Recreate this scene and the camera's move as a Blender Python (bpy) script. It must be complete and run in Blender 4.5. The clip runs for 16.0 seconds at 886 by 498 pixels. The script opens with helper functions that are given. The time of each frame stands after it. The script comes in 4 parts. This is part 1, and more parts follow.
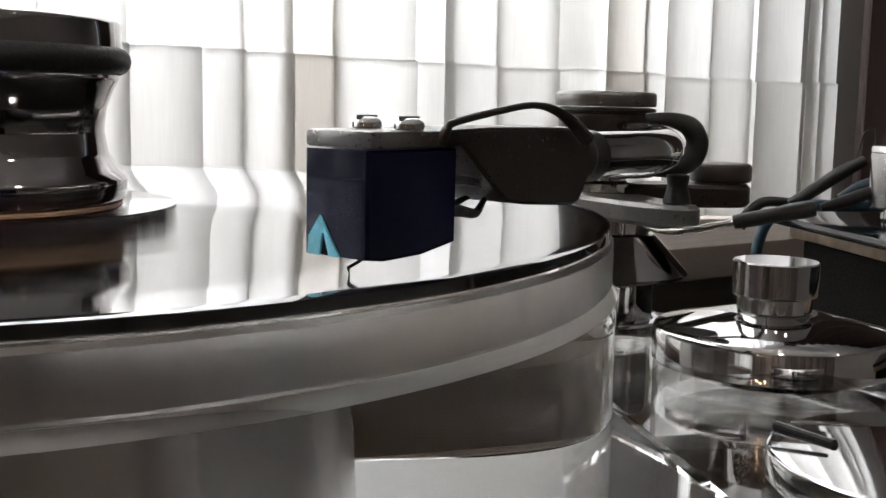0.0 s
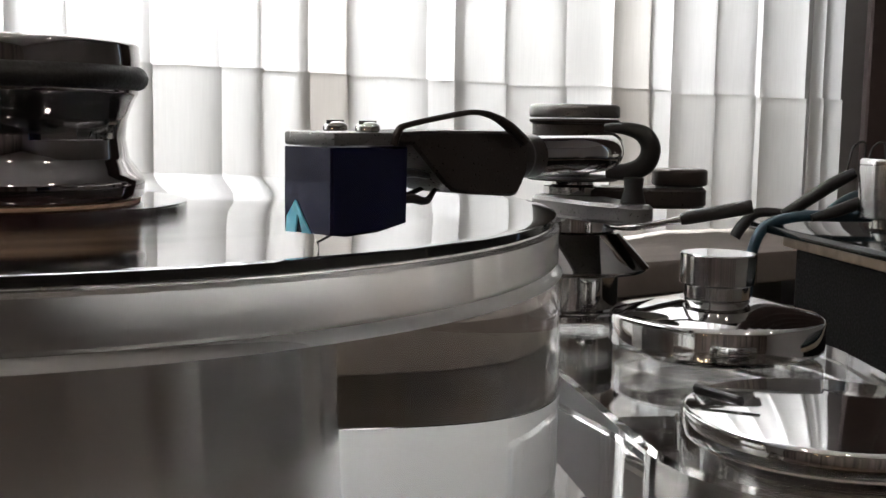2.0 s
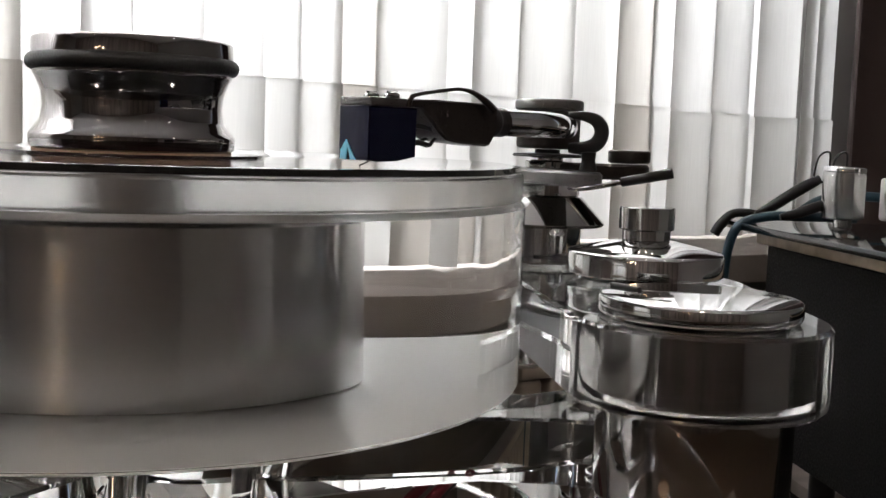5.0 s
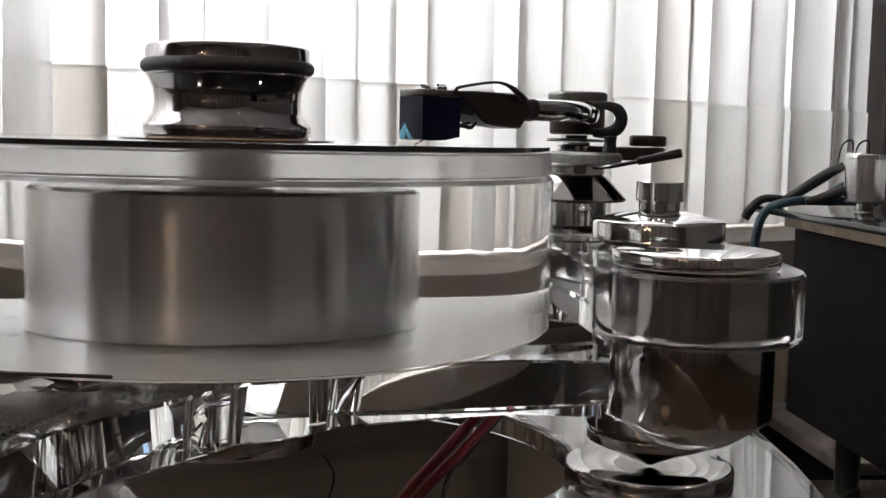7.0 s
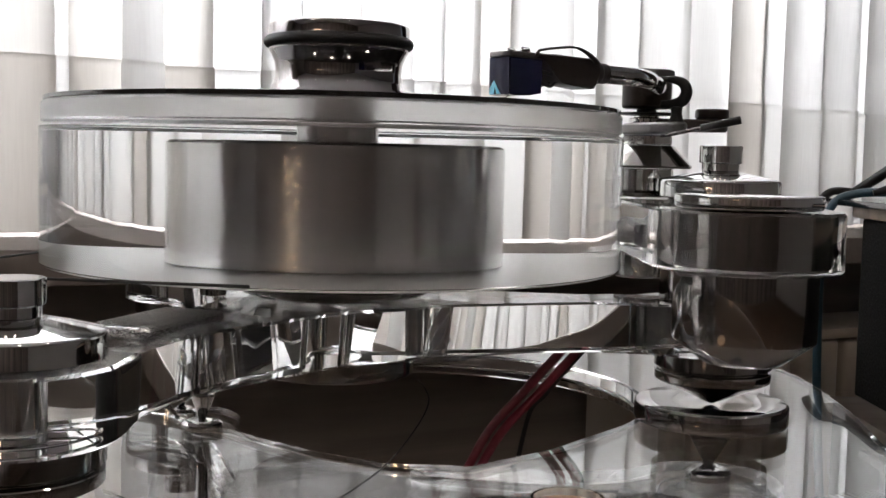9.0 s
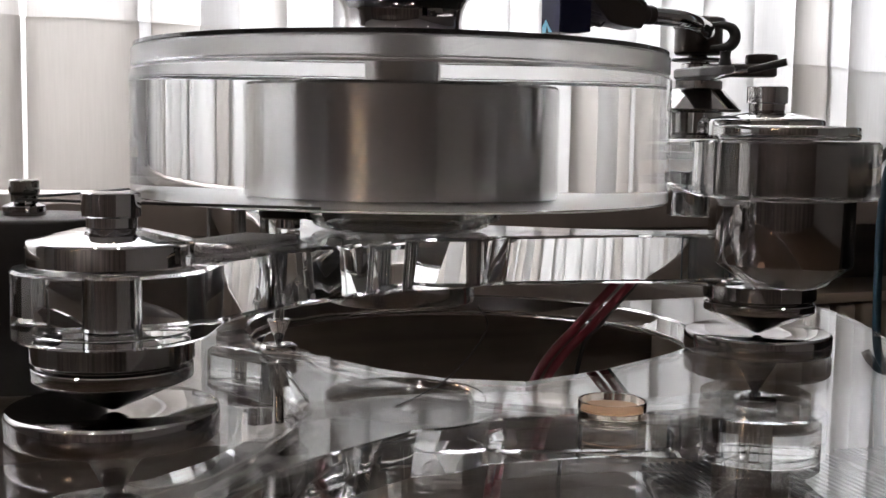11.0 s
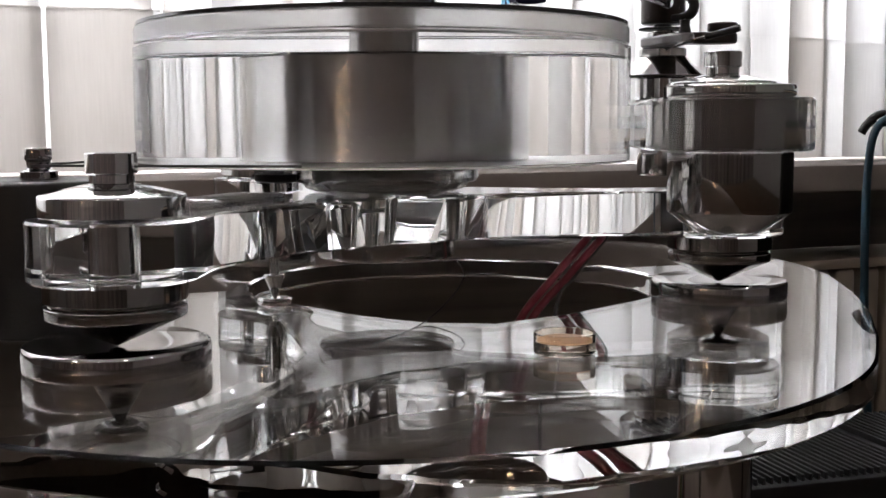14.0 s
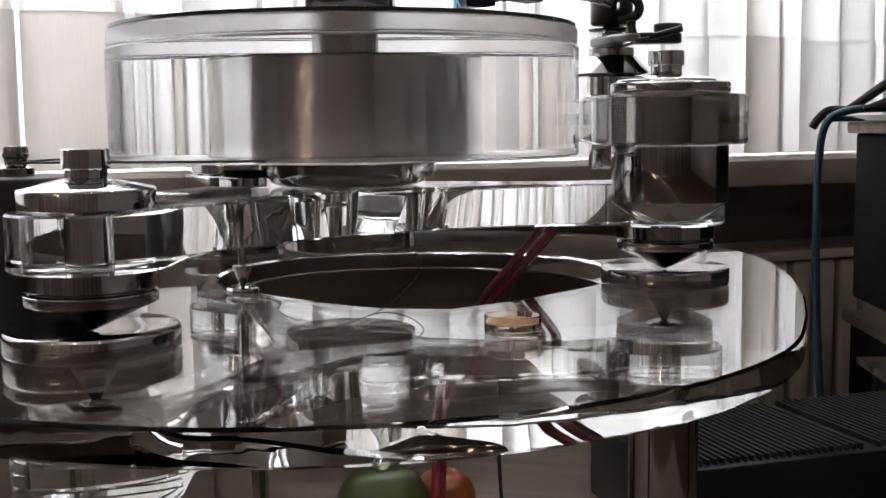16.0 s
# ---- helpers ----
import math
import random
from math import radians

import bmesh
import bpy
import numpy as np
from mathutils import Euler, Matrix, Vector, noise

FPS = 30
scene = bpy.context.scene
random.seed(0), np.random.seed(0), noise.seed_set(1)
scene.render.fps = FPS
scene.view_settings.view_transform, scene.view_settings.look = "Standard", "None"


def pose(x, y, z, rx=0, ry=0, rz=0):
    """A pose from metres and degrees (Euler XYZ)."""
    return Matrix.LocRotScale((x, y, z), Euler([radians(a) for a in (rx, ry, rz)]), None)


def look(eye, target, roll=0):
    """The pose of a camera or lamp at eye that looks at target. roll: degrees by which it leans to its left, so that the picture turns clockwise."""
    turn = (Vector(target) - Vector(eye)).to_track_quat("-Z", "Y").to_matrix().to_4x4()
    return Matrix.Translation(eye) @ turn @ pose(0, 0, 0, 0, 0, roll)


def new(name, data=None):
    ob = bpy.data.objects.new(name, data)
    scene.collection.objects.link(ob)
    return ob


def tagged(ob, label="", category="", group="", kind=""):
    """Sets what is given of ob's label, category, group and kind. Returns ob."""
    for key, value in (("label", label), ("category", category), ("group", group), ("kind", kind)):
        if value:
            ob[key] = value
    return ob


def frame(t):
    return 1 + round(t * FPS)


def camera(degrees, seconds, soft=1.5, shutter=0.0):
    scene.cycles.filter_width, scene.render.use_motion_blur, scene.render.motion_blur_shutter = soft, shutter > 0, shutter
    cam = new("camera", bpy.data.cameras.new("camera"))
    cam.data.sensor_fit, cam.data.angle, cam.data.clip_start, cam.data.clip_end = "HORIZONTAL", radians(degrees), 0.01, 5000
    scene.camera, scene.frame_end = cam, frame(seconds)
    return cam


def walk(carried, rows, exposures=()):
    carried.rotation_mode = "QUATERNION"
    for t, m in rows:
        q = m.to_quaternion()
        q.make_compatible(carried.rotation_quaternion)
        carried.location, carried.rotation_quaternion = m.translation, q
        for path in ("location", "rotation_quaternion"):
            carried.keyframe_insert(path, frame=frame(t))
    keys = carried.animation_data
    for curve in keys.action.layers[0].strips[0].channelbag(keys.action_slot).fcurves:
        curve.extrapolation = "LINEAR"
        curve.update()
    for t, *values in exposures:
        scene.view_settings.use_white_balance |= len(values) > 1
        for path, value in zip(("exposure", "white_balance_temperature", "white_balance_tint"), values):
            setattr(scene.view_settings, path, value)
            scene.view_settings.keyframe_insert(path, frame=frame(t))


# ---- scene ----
# The top of the record is z = 0; x right, y ahead; the platter turns round the z axis.
cam = camera(42.1, 16.0)
ROWS = [
    (0.0, 0.12601, -0.25981, 0.02679, 2.919, -7.567, -1.174),
    (0.5, 0.12846, -0.26537, 0.02669, 3.032, -7.455, -1.053),
    (1.0, 0.13295, -0.27652, 0.02630, 3.417, -7.195, -1.015),
    (1.5, 0.13680, -0.28656, 0.02635, 3.699, -6.941, -1.021),
    (2.0, 0.14188, -0.30174, 0.02505, 4.069, -6.674, -0.968),
    (2.5, 0.14540, -0.31942, 0.02416, 4.238, -6.484, -0.992),
    (3.0, 0.14718, -0.34175, 0.02269, 4.270, -6.239, -1.259),
    (3.5, 0.14971, -0.36416, 0.01950, 4.435, -5.874, -1.341),
    (4.0, 0.15173, -0.38429, 0.01466, 4.541, -5.461, -1.685),
    (6.5, 0.17356, -0.50730, 0.00718, 7.121, -5.786, -1.671),
    (7.0, 0.17419, -0.52289, 0.00388, 7.898, -5.611, -1.314),
    (7.5, 0.18012, -0.54075, 0.00004, 9.177, -5.425, -1.331),
    (8.0, 0.18367, -0.56038, -0.01096, 10.254, -4.731, -1.150),
    (8.5, 0.17852, -0.58022, -0.02041, 10.649, -4.337, -1.250),
    (9.0, 0.18395, -0.59805, -0.02701, 11.870, -4.468, -1.290),
    (9.5, 0.18556, -0.61248, -0.03214, 12.686, -4.786, -1.323),
    (10.0, 0.18875, -0.62371, -0.03729, 13.540, -5.051, -1.269),
    (12.5, 0.22427, -0.65889, -0.05797, 17.217, -6.012, -0.249),
    (13.0, 0.23114, -0.66819, -0.05756, 17.218, -6.077, -0.122),
    (13.5, 0.23821, -0.67761, -0.05878, 17.013, -6.157, 0.045),
    (14.0, 0.24640, -0.68675, -0.06114, 16.865, -6.122, 0.316),
    (14.5, 0.25528, -0.69557, -0.06175, 16.579, -6.117, 0.542),
    (15.0, 0.25774, -0.70443, -0.06145, 16.200, -6.141, 0.667),
    (15.5, 0.26201, -0.71271, -0.06166, 15.914, -6.159, 0.730),
    (16.0, 0.26744, -0.72049, -0.06268, 15.618, -6.177, 0.679),
]
walk(cam, [(t, pose(x, y, z, 90 + pitch, roll, yaw)) for t, x, y, z, yaw, pitch, roll in ROWS],
     [(0.0, 0.74, 6500, 10), (4.0, 0.66, 6500, 10), (9.0, 0.66, 6420, 12), (12.5, 0.86, 6330, 14), (16.0, 0.90, 6330, 14)])

# ---- world and light ----
FLOOR = -0.95
CEIL = 1.6
CURT_A, CURT_B = 0.83, 0.8                       # curtain line y = A + B x
CDIR = Vector((1, CURT_B, 0)).normalized()      # along the window wall
CNOR = Vector((-CDIR.y, CDIR.x, 0))             # out through the window
CORG = Vector((0, CURT_A, 0))
WALLM = Matrix(((CDIR.x, CNOR.x, 0, CORG.x), (CDIR.y, CNOR.y, 0, CORG.y), (0, 0, 1, 0), (0, 0, 0, 1)))

world = bpy.data.worlds.new("world")
scene.world = world
world.use_nodes = True
wn = world.node_tree
sky = wn.nodes.new("ShaderNodeTexSky")
sky.sky_type = "NISHITA"
sky.sun_disc = False
sky.sun_elevation = radians(38)
sky.sun_rotation = radians(-25)
wn.links.new(sky.outputs[0], wn.nodes["Background"].inputs[0])
wn.nodes["Background"].inputs[1].default_value = 0.12


def lamp(name, kind, m, energy, color, **kw):
    data = bpy.data.lights.new(name, kind)
    data.energy, data.color = energy, color
    if "size" in kw:
        data.shape, data.size, data.size_y = "RECTANGLE", kw["size"][0], kw["size"][1]
    if "radius" in kw:
        data.shadow_soft_size = kw["radius"]
    ob = new(name, data)
    ob.matrix_world = m
    return ob


# daylight in the window opening, shining into the room
wc = WALLM @ Vector((-0.72, 0.30, 0.89))
lamp("window_light", "AREA", look(wc, wc - CNOR), 150, (0.945, 0.965, 1.0), size=(2.3, 1.10))
scene.cycles.max_bounces, scene.cycles.transmission_bounces, scene.cycles.glossy_bounces = 24, 20, 8

# ---- materials ----


def material(name):
    m = bpy.data.materials.new(name)
    m.use_nodes = True
    return m, m.node_tree.nodes, m.node_tree.links, m.node_tree.nodes["Principled BSDF"]


def plain(name, color, rough=0.5, metal=0.0, vary=0.12, scale=40.0, bump=0.0, fine=900.0, coat=0.0, stretch=(1, 1, 1), spec=0.5):
    m, n, l, b = material(name)
    tc = n.new("ShaderNodeTexCoord")
    mp = n.new("ShaderNodeMapping")
    mp.inputs["Scale"].default_value = stretch
    l.new(tc.outputs["Object"], mp.inputs[0])
    big, small = n.new("ShaderNodeTexNoise"), n.new("ShaderNodeTexNoise")
    big.inputs["Scale"].default_value, small.inputs["Scale"].default_value = scale, fine
    big.inputs["Detail"].default_value = 6
    for t in (big, small):
        l.new(mp.outputs[0], t.inputs["Vector"])
    mix = n.new("ShaderNodeMix")
    mix.data_type = "RGBA"
    mix.inputs[6].default_value = (*[c * (1 - vary) for c in color], 1)
    mix.inputs[7].default_value = (*[min(1, c * (1 + vary)) for c in color], 1)
    l.new(big.outputs[0], mix.inputs[0])
    l.new(mix.outputs[2], b.inputs["Base Color"])
    rr = n.new("ShaderNodeMapRange")
    rr.inputs[1].default_value, rr.inputs[2].default_value = 0.3, 0.7
    rr.inputs[3].default_value, rr.inputs[4].default_value = rough * 0.8, min(1, rough * 1.25)
    l.new(small.outputs[0], rr.inputs[0])
    l.new(rr.outputs[0], b.inputs["Roughness"])
    b.inputs["Metallic"].default_value = metal
    b.inputs["Coat Weight"].default_value = coat
    b.inputs["Specular IOR Level"].default_value = spec
    if bump:
        bp = n.new("ShaderNodeBump")
        bp.inputs["Strength"].default_value = bump
        bp.inputs["Distance"].default_value = 0.0005
        l.new(small.outputs[0], bp.inputs["Height"])
        l.new(bp.outputs[0], b.inputs["Normal"])
    return m


def glassy(name, color, rough, ior=1.49):
    m, n, l, b = material(name)
    b.inputs["Base Color"].default_value = (*color, 1)
    b.inputs["Transmission Weight"].default_value = 1.0
    b.inputs["IOR"].default_value = ior
    b.inputs["Roughness"].default_value = rough
    if rough > 0:
        no, rr = n.new("ShaderNodeTexNoise"), n.new("ShaderNodeMapRange")
        no.inputs["Scale"].default_value = 60
        rr.inputs[3].default_value, rr.inputs[4].default_value = rough * 0.8, rough * 1.2
        l.new(no.outputs[0], rr.inputs[0])
        l.new(rr.outputs[0], b.inputs["Roughness"])
    return m


ACRYL = glassy("clear acrylic", (0.985, 0.99, 0.985), 0.0)
GLASS = glassy("clear glass", (0.9, 0.96, 0.94), 0.0, 1.5)
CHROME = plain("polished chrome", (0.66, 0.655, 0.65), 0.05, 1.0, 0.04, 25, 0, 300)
DARKCHROME = plain("dark polished metal", (0.36, 0.345, 0.335), 0.07, 1.0, 0.08, 25, 0, 300)
def turned(name, color, rough, aniso):
    m = plain(name, color, rough, 1.0, 0.05, 40, 0.0, 500, stretch=(1, 1, 60))
    n, l = m.node_tree.nodes, m.node_tree.links
    b, tg = n["Principled BSDF"], n.new("ShaderNodeTangent")
    tg.direction_type, tg.axis = "RADIAL", "Z"
    b.inputs["Anisotropic"].default_value = aniso
    b.inputs["Anisotropic Rotation"].default_value = 0.25
    l.new(tg.outputs[0], b.inputs["Tangent"])
    return m


ALU = turned("turned aluminium", (0.63, 0.62, 0.615), 0.18, 0.95)
GREYMETAL = plain("grey anodised aluminium", (0.17, 0.165, 0.16), 0.32, 0.8, 0.08, 60, 0.1, 1500)
SATIN = plain("satin aluminium", (0.50, 0.49, 0.48), 0.26, 1.0, 0.08, 60, 0.1, 1500)
DARKMETAL = plain("dark bronze anodised metal", (0.040, 0.032, 0.029), 0.33, 0.6, 0.15, 60, 0.1, 1500)
BLACK = plain("satin black plastic", (0.012, 0.011, 0.011), 0.42, 0, 0.3, 60, 0.15, 900, spec=0.3)
BLACKWOOD = plain("black stained wood", (0.009, 0.008, 0.008), 0.7, 0, 0.3, 20, 0.2, 500, spec=0.06)
SMOKEGLASS = plain("smoked black glass", (0.012, 0.016, 0.017), 0.06, 0, 0.2, 30, 0, 200)
RUBBER = plain("black rubber", (0.012, 0.011, 0.011), 0.55, 0, 0.3, 80, 0.2, 1200)
BLUE = plain("blue lacquered metal", (0.0015, 0.002, 0.022), 0.06, 0.4, 0.25, 50, 0, 600)
CYAN = plain("light blue enamel", (0.20, 0.72, 1.0), 0.25, 0, 0.1, 300, 0, coat=0.6)
GOLD = plain("brass", (0.62, 0.38, 0.14), 0.22, 1.0, 0.1, 60, 0)
SMOKE = plain("smoked polished steel", (0.33, 0.31, 0.305), 0.06, 1.0, 0.08, 25, 0, 300)
REDCABLE = plain("dark red cable", (0.15, 0.010, 0.022), 0.4, 0, 0.2, 80, 0.2)
TEAL = plain("teal cable", (0.007, 0.032, 0.05), 0.4, 0, 0.2, 80, 0.2)
SILL = plain("worn wooden sill board", (0.17, 0.145, 0.13), 0.62, 0, 0.22, 9, 0.08, 300, stretch=(1, 7, 1), spec=0.2)
WALL = plain("wall plaster", (0.25, 0.238, 0.228), 0.8, 0, 0.06, 4, 0.3, 500)
CEILM = plain("ceiling paint", (0.62, 0.62, 0.62), 0.9, 0, 0.03, 3, 0.2, 400)
DRAPE = plain("dark brown drape cloth", (0.055, 0.036, 0.034), 0.9, 0, 0.2, 12, 0.5, 1400)
RADI = plain("radiator enamel", (0.30, 0.25, 0.20), 0.4, 0, 0.05, 10, 0.05)
# cast acrylic: polished by hand, with slow ripples
CAST = glassy("cast acrylic plate", (0.985, 0.99, 0.985), 0.0)
cn, cl = CAST.node_tree.nodes, CAST.node_tree.links
ctc, cno, cbp = cn.new("ShaderNodeTexCoord"), cn.new("ShaderNodeTexNoise"), cn.new("ShaderNodeBump")
cno.inputs["Scale"].default_value, cno.inputs["Detail"].default_value = 42, 0.5
cbp.inputs["Strength"].default_value, cbp.inputs["Distance"].default_value = 0.10, 0.0014
cmp = cn.new("ShaderNodeMapping")
cmp.inputs["Scale"].default_value = (1, 1, 2.2)
cl.new(ctc.outputs["Object"], cmp.inputs[0])
cl.new(cmp.outputs[0], cno.inputs["Vector"])
cl.new(cno.outputs[0], cbp.inputs["Height"])
cl.new(cbp.outputs[0], cn["Principled BSDF"].inputs["Normal"])
DISHM = glassy("dish glass", (0.95, 0.86, 0.76), 0.0, 1.5)
CORK = plain("tan disc", (0.58, 0.40, 0.27), 0.6, 0, 0.15, 90, 0.3)
PAPER = plain("record label paper", (0.024, 0.009, 0.010), 0.06, 0, 0.10, 40, 0.0, coat=1.0)
FRUITG = plain("green fruit skin", (0.05, 0.075, 0.012), 0.35, 0, 0.3, 30, 0.2, 500)
FRUITO = plain("orange fruit skin", (0.20, 0.05, 0.010), 0.4, 0, 0.25, 40, 0.4, 700)
FRAMEP = plain("window frame paint", (0.62, 0.60, 0.57), 0.4, 0, 0.05, 12, 0.1)


def wood(name, dark, light, scale):
    m, n, l, b = material(name)
    tc, mp, no, ra = n.new("ShaderNodeTexCoord"), n.new("ShaderNodeMapping"), n.new("ShaderNodeTexNoise"), n.new("ShaderNodeValToRGB")
    mp.inputs["Scale"].default_value = (1, 14, 14)
    no.inputs["Scale"].default_value, no.inputs["Detail"].default_value, no.inputs["Distortion"].default_value = scale, 8, 0.6
    ra.color_ramp.elements[0].color, ra.color_ramp.elements[1].color = (*dark, 1), (*light, 1)
    ra.color_ramp.elements[0].position, ra.color_ramp.elements[1].position = 0.3, 0.7
    l.new(tc.outputs["Object"], mp.inputs[0])
    l.new(mp.outputs[0], no.inputs["Vector"])
    l.new(no.outputs[0], ra.inputs[0])
    l.new(ra.outputs[0], b.inputs["Base Color"])
    b.inputs["Roughness"].default_value = 0.42
    bp = n.new("ShaderNodeBump")
    bp.inputs["Strength"].default_value, bp.inputs["Distance"].default_value = 0.2, 0.0006
    l.new(no.outputs[0], bp.inputs["Height"])
    l.new(bp.outputs[0], b.inputs["Normal"])
    return m


FLOORW = wood("dark floor wood", (0.035, 0.022, 0.014), (0.10, 0.062, 0.040), 3)
# made-up dark and pale streaks, painted to show as reflections in the turned metal
STREAKWALL = wood("dark streaked reflection wall", (0.006, 0.005, 0.005), (0.22, 0.18, 0.16), 1)
pm = STREAKWALL.node_tree.nodes["Mapping"]
pm.inputs["Scale"].default_value = (4.5, 1.0, 0.12)
PARAPET = wood("brown parapet boards", (0.120, 0.098, 0.083), (0.21, 0.175, 0.150), 2)
SHELFW = wood("pale shelf wood", (0.30, 0.22, 0.15), (0.48, 0.38, 0.28), 4)


def vinyl():
    m, n, l, b = material("black vinyl with grooves")
    tc, sep, comb = n.new("ShaderNodeTexCoord"), n.new("ShaderNodeSeparateXYZ"), n.new("ShaderNodeCombineXYZ")
    ln = n.new("ShaderNodeVectorMath")
    ln.operation = "LENGTH"
    l.new(tc.outputs["Object"], sep.inputs[0])
    l.new(sep.outputs[0], comb.inputs[0])
    l.new(sep.outputs[1], comb.inputs[1])
    l.new(comb.outputs[0], ln.inputs[0])
    ang = n.new("ShaderNodeTexNoise")
    ang.noise_dimensions = "1D"
    ang.inputs["Scale"].default_value = 900
    ang.inputs["Detail"].default_value = 2
    l.new(ln.outputs["Value"], ang.inputs["W"])
    bands = n.new("ShaderNodeTexNoise")
    bands.noise_dimensions = "1D"
    bands.inputs["Scale"].default_value = 70
    l.new(ln.outputs["Value"], bands.inputs["W"])
    rr = n.new("ShaderNodeMapRange")
    rr.inputs[1].default_value, rr.inputs[2].default_value, rr.inputs[3].default_value, rr.inputs[4].default_value = 0.3, 0.7, 0.03, 0.065
    l.new(bands.outputs[0], rr.inputs[0])
    l.new(rr.outputs[0], b.inputs["Roughness"])
    bp = n.new("ShaderNodeBump")
    bp.inputs["Strength"].default_value, bp.inputs["Distance"].default_value = 0.03, 0.0001
    l.new(ang.outputs[0], bp.inputs["Height"])
    l.new(bp.outputs[0], b.inputs["Normal"])
    b.inputs["Base Color"].default_value = (0.012, 0.012, 0.012, 1)
    b.inputs["Specular IOR Level"].default_value = 0.6
    b.inputs["Coat Weight"].default_value = 0.5
    b.inputs["Coat Roughness"].default_value = 0.05
    return m


VINYL = vinyl()


def cloth(name, color, trans, spread=0.8):
    m, n, l, b = material(name)
    tc, mp, wv, no = n.new("ShaderNodeTexCoord"), n.new("ShaderNodeMapping"), n.new("ShaderNodeTexNoise"), n.new("ShaderNodeTexNoise")
    mp.inputs["Scale"].default_value = (60, 60, 3)
    no.inputs["Scale"].default_value, wv.inputs["Scale"].default_value = 9, 8
    l.new(tc.outputs["Object"], mp.inputs[0])
    l.new(mp.outputs[0], wv.inputs["Vector"])
    l.new(tc.outputs["Object"], no.inputs["Vector"])
    add = n.new("ShaderNodeMath")
    l.new(wv.outputs[0], add.inputs[0])
    l.new(no.outputs[0], add.inputs[1])
    mx = n.new("ShaderNodeMix")
    mx.data_type = "RGBA"
    rr = n.new("ShaderNodeMapRange")
    rr.inputs[1].default_value, rr.inputs[2].default_value = 0.6, 1.4
    l.new(add.outputs[0], rr.inputs[0])
    l.new(rr.outputs[0], mx.inputs[0])
    mx.inputs[6].default_value = (*[c * 0.9 for c in color], 1)
    mx.inputs[7].default_value = (*color, 1)
    inf, vr, vm = n.new("ShaderNodeObjectInfo"), n.new("ShaderNodeMapRange"), n.new("ShaderNodeVectorMath")
    vm.operation = "SCALE"
    vr.inputs[3].default_value, vr.inputs[4].default_value = spread, 1.0
    l.new(inf.outputs["Random"], vr.inputs[0])
    l.new(mx.outputs[2], vm.inputs[0])
    l.new(vr.outputs[0], vm.inputs["Scale"])
    tr, df, ms = n.new("ShaderNodeBsdfTranslucent"), n.new("ShaderNodeBsdfDiffuse"), n.new("ShaderNodeMixShader")
    for s in (tr, df):
        l.new(vm.outputs[0], s.inputs["Color"])
    ms.inputs[0].default_value = trans
    l.new(df.outputs[0], ms.inputs[1])
    l.new(tr.outputs[0], ms.inputs[2])
    l.new(ms.outputs[0], n["Material Output"].inputs["Surface"])
    return m


def frosted(name, color, trans, gloss, rough):
    m = cloth(name, color, trans, 1.0)
    n, l = m.node_tree.nodes, m.node_tree.links
    out = n["Material Output"].inputs["Surface"]
    base = out.links[0].from_socket
    g, mx, fr = n.new("ShaderNodeBsdfGlossy"), n.new("ShaderNodeMixShader"), n.new("ShaderNodeFresnel")
    fr.inputs["IOR"].default_value = gloss
    g.inputs["Roughness"].default_value = rough
    l.new(fr.outputs[0], mx.inputs[0])
    l.new(base, mx.inputs[1])
    l.new(g.outputs[0], mx.inputs[2])
    l.new(mx.outputs[0], out)
    return m


FROST = glassy("frosted acrylic", (0.95, 0.945, 0.94), 0.22)
FROST_PAINT = frosted("sanded acrylic face", (0.96, 0.96, 0.955), 0.28, 1.45, 0.3)
CLOTH = cloth("sheer white slat cloth", (0.80, 0.795, 0.79), 0.53, 0.84)
CLOTH2 = cloth("doubled slat cloth", (0.77, 0.765, 0.755), 0.48, 0.88)
CLOTH3 = cloth("dense slat cloth", (0.76, 0.745, 0.725), 0.48, 0.92)
CLOTH4 = cloth("dense doubled slat cloth", (0.63, 0.61, 0.585), 0.46, 0.92)


def glow(name, color, strength):
    m, n, l, b = material(name)
    e = n.new("ShaderNodeEmission")
    e.inputs[0].default_value, e.inputs[1].default_value = (*color, 1), strength
    l.new(e.outputs[0], n["Material Output"].inputs["Surface"])
    return m


DAY = glow("overcast daylight", (0.97, 0.99, 1.0), 4.5)
# the overcast sky brightens upwards from the skyline
dn, dl = DAY.node_tree.nodes, DAY.node_tree.links
dtc, dse, dmr = dn.new("ShaderNodeTexCoord"), dn.new("ShaderNodeSeparateXYZ"), dn.new("ShaderNodeMapRange")
dmr.inputs[1].default_value, dmr.inputs[2].default_value, dmr.inputs[3].default_value, dmr.inputs[4].default_value = -0.1, 1.2, 2.7, 8.0
dl.new(dtc.outputs["Object"], dse.inputs[0])
dl.new(dse.outputs["Z"], dmr.inputs[0])
dl.new(dmr.outputs[0], dn["Emission"].inputs["Strength"])
SPOT = glow("ceiling spot lamp", (1.0, 0.90, 0.80), 125.0)
BULB = glow("warm bulb", (1.0, 0.68, 0.40), 18.0)

# ---- mesh helpers ----


def thing(name, label, category, at=(0, 0, 0), group="", kind=""):
    ob = new(name)
    ob.empty_display_size = 0.02
    ob.location = at
    return tagged(ob, label, category, group, kind)


def finish(bm, mat, name, smooth=True):
    bmesh.ops.recalc_face_normals(bm, faces=bm.faces[:])
    me = bpy.data.meshes.new(name)
    if smooth:
        for f in bm.faces:
            f.smooth = True
        for e in bm.edges:
            if len(e.link_faces) == 2 and e.calc_face_angle(0) > radians(32):
                e.smooth = False
    bm.to_mesh(me)
    bm.free()
    me.materials.append(mat)
    return me


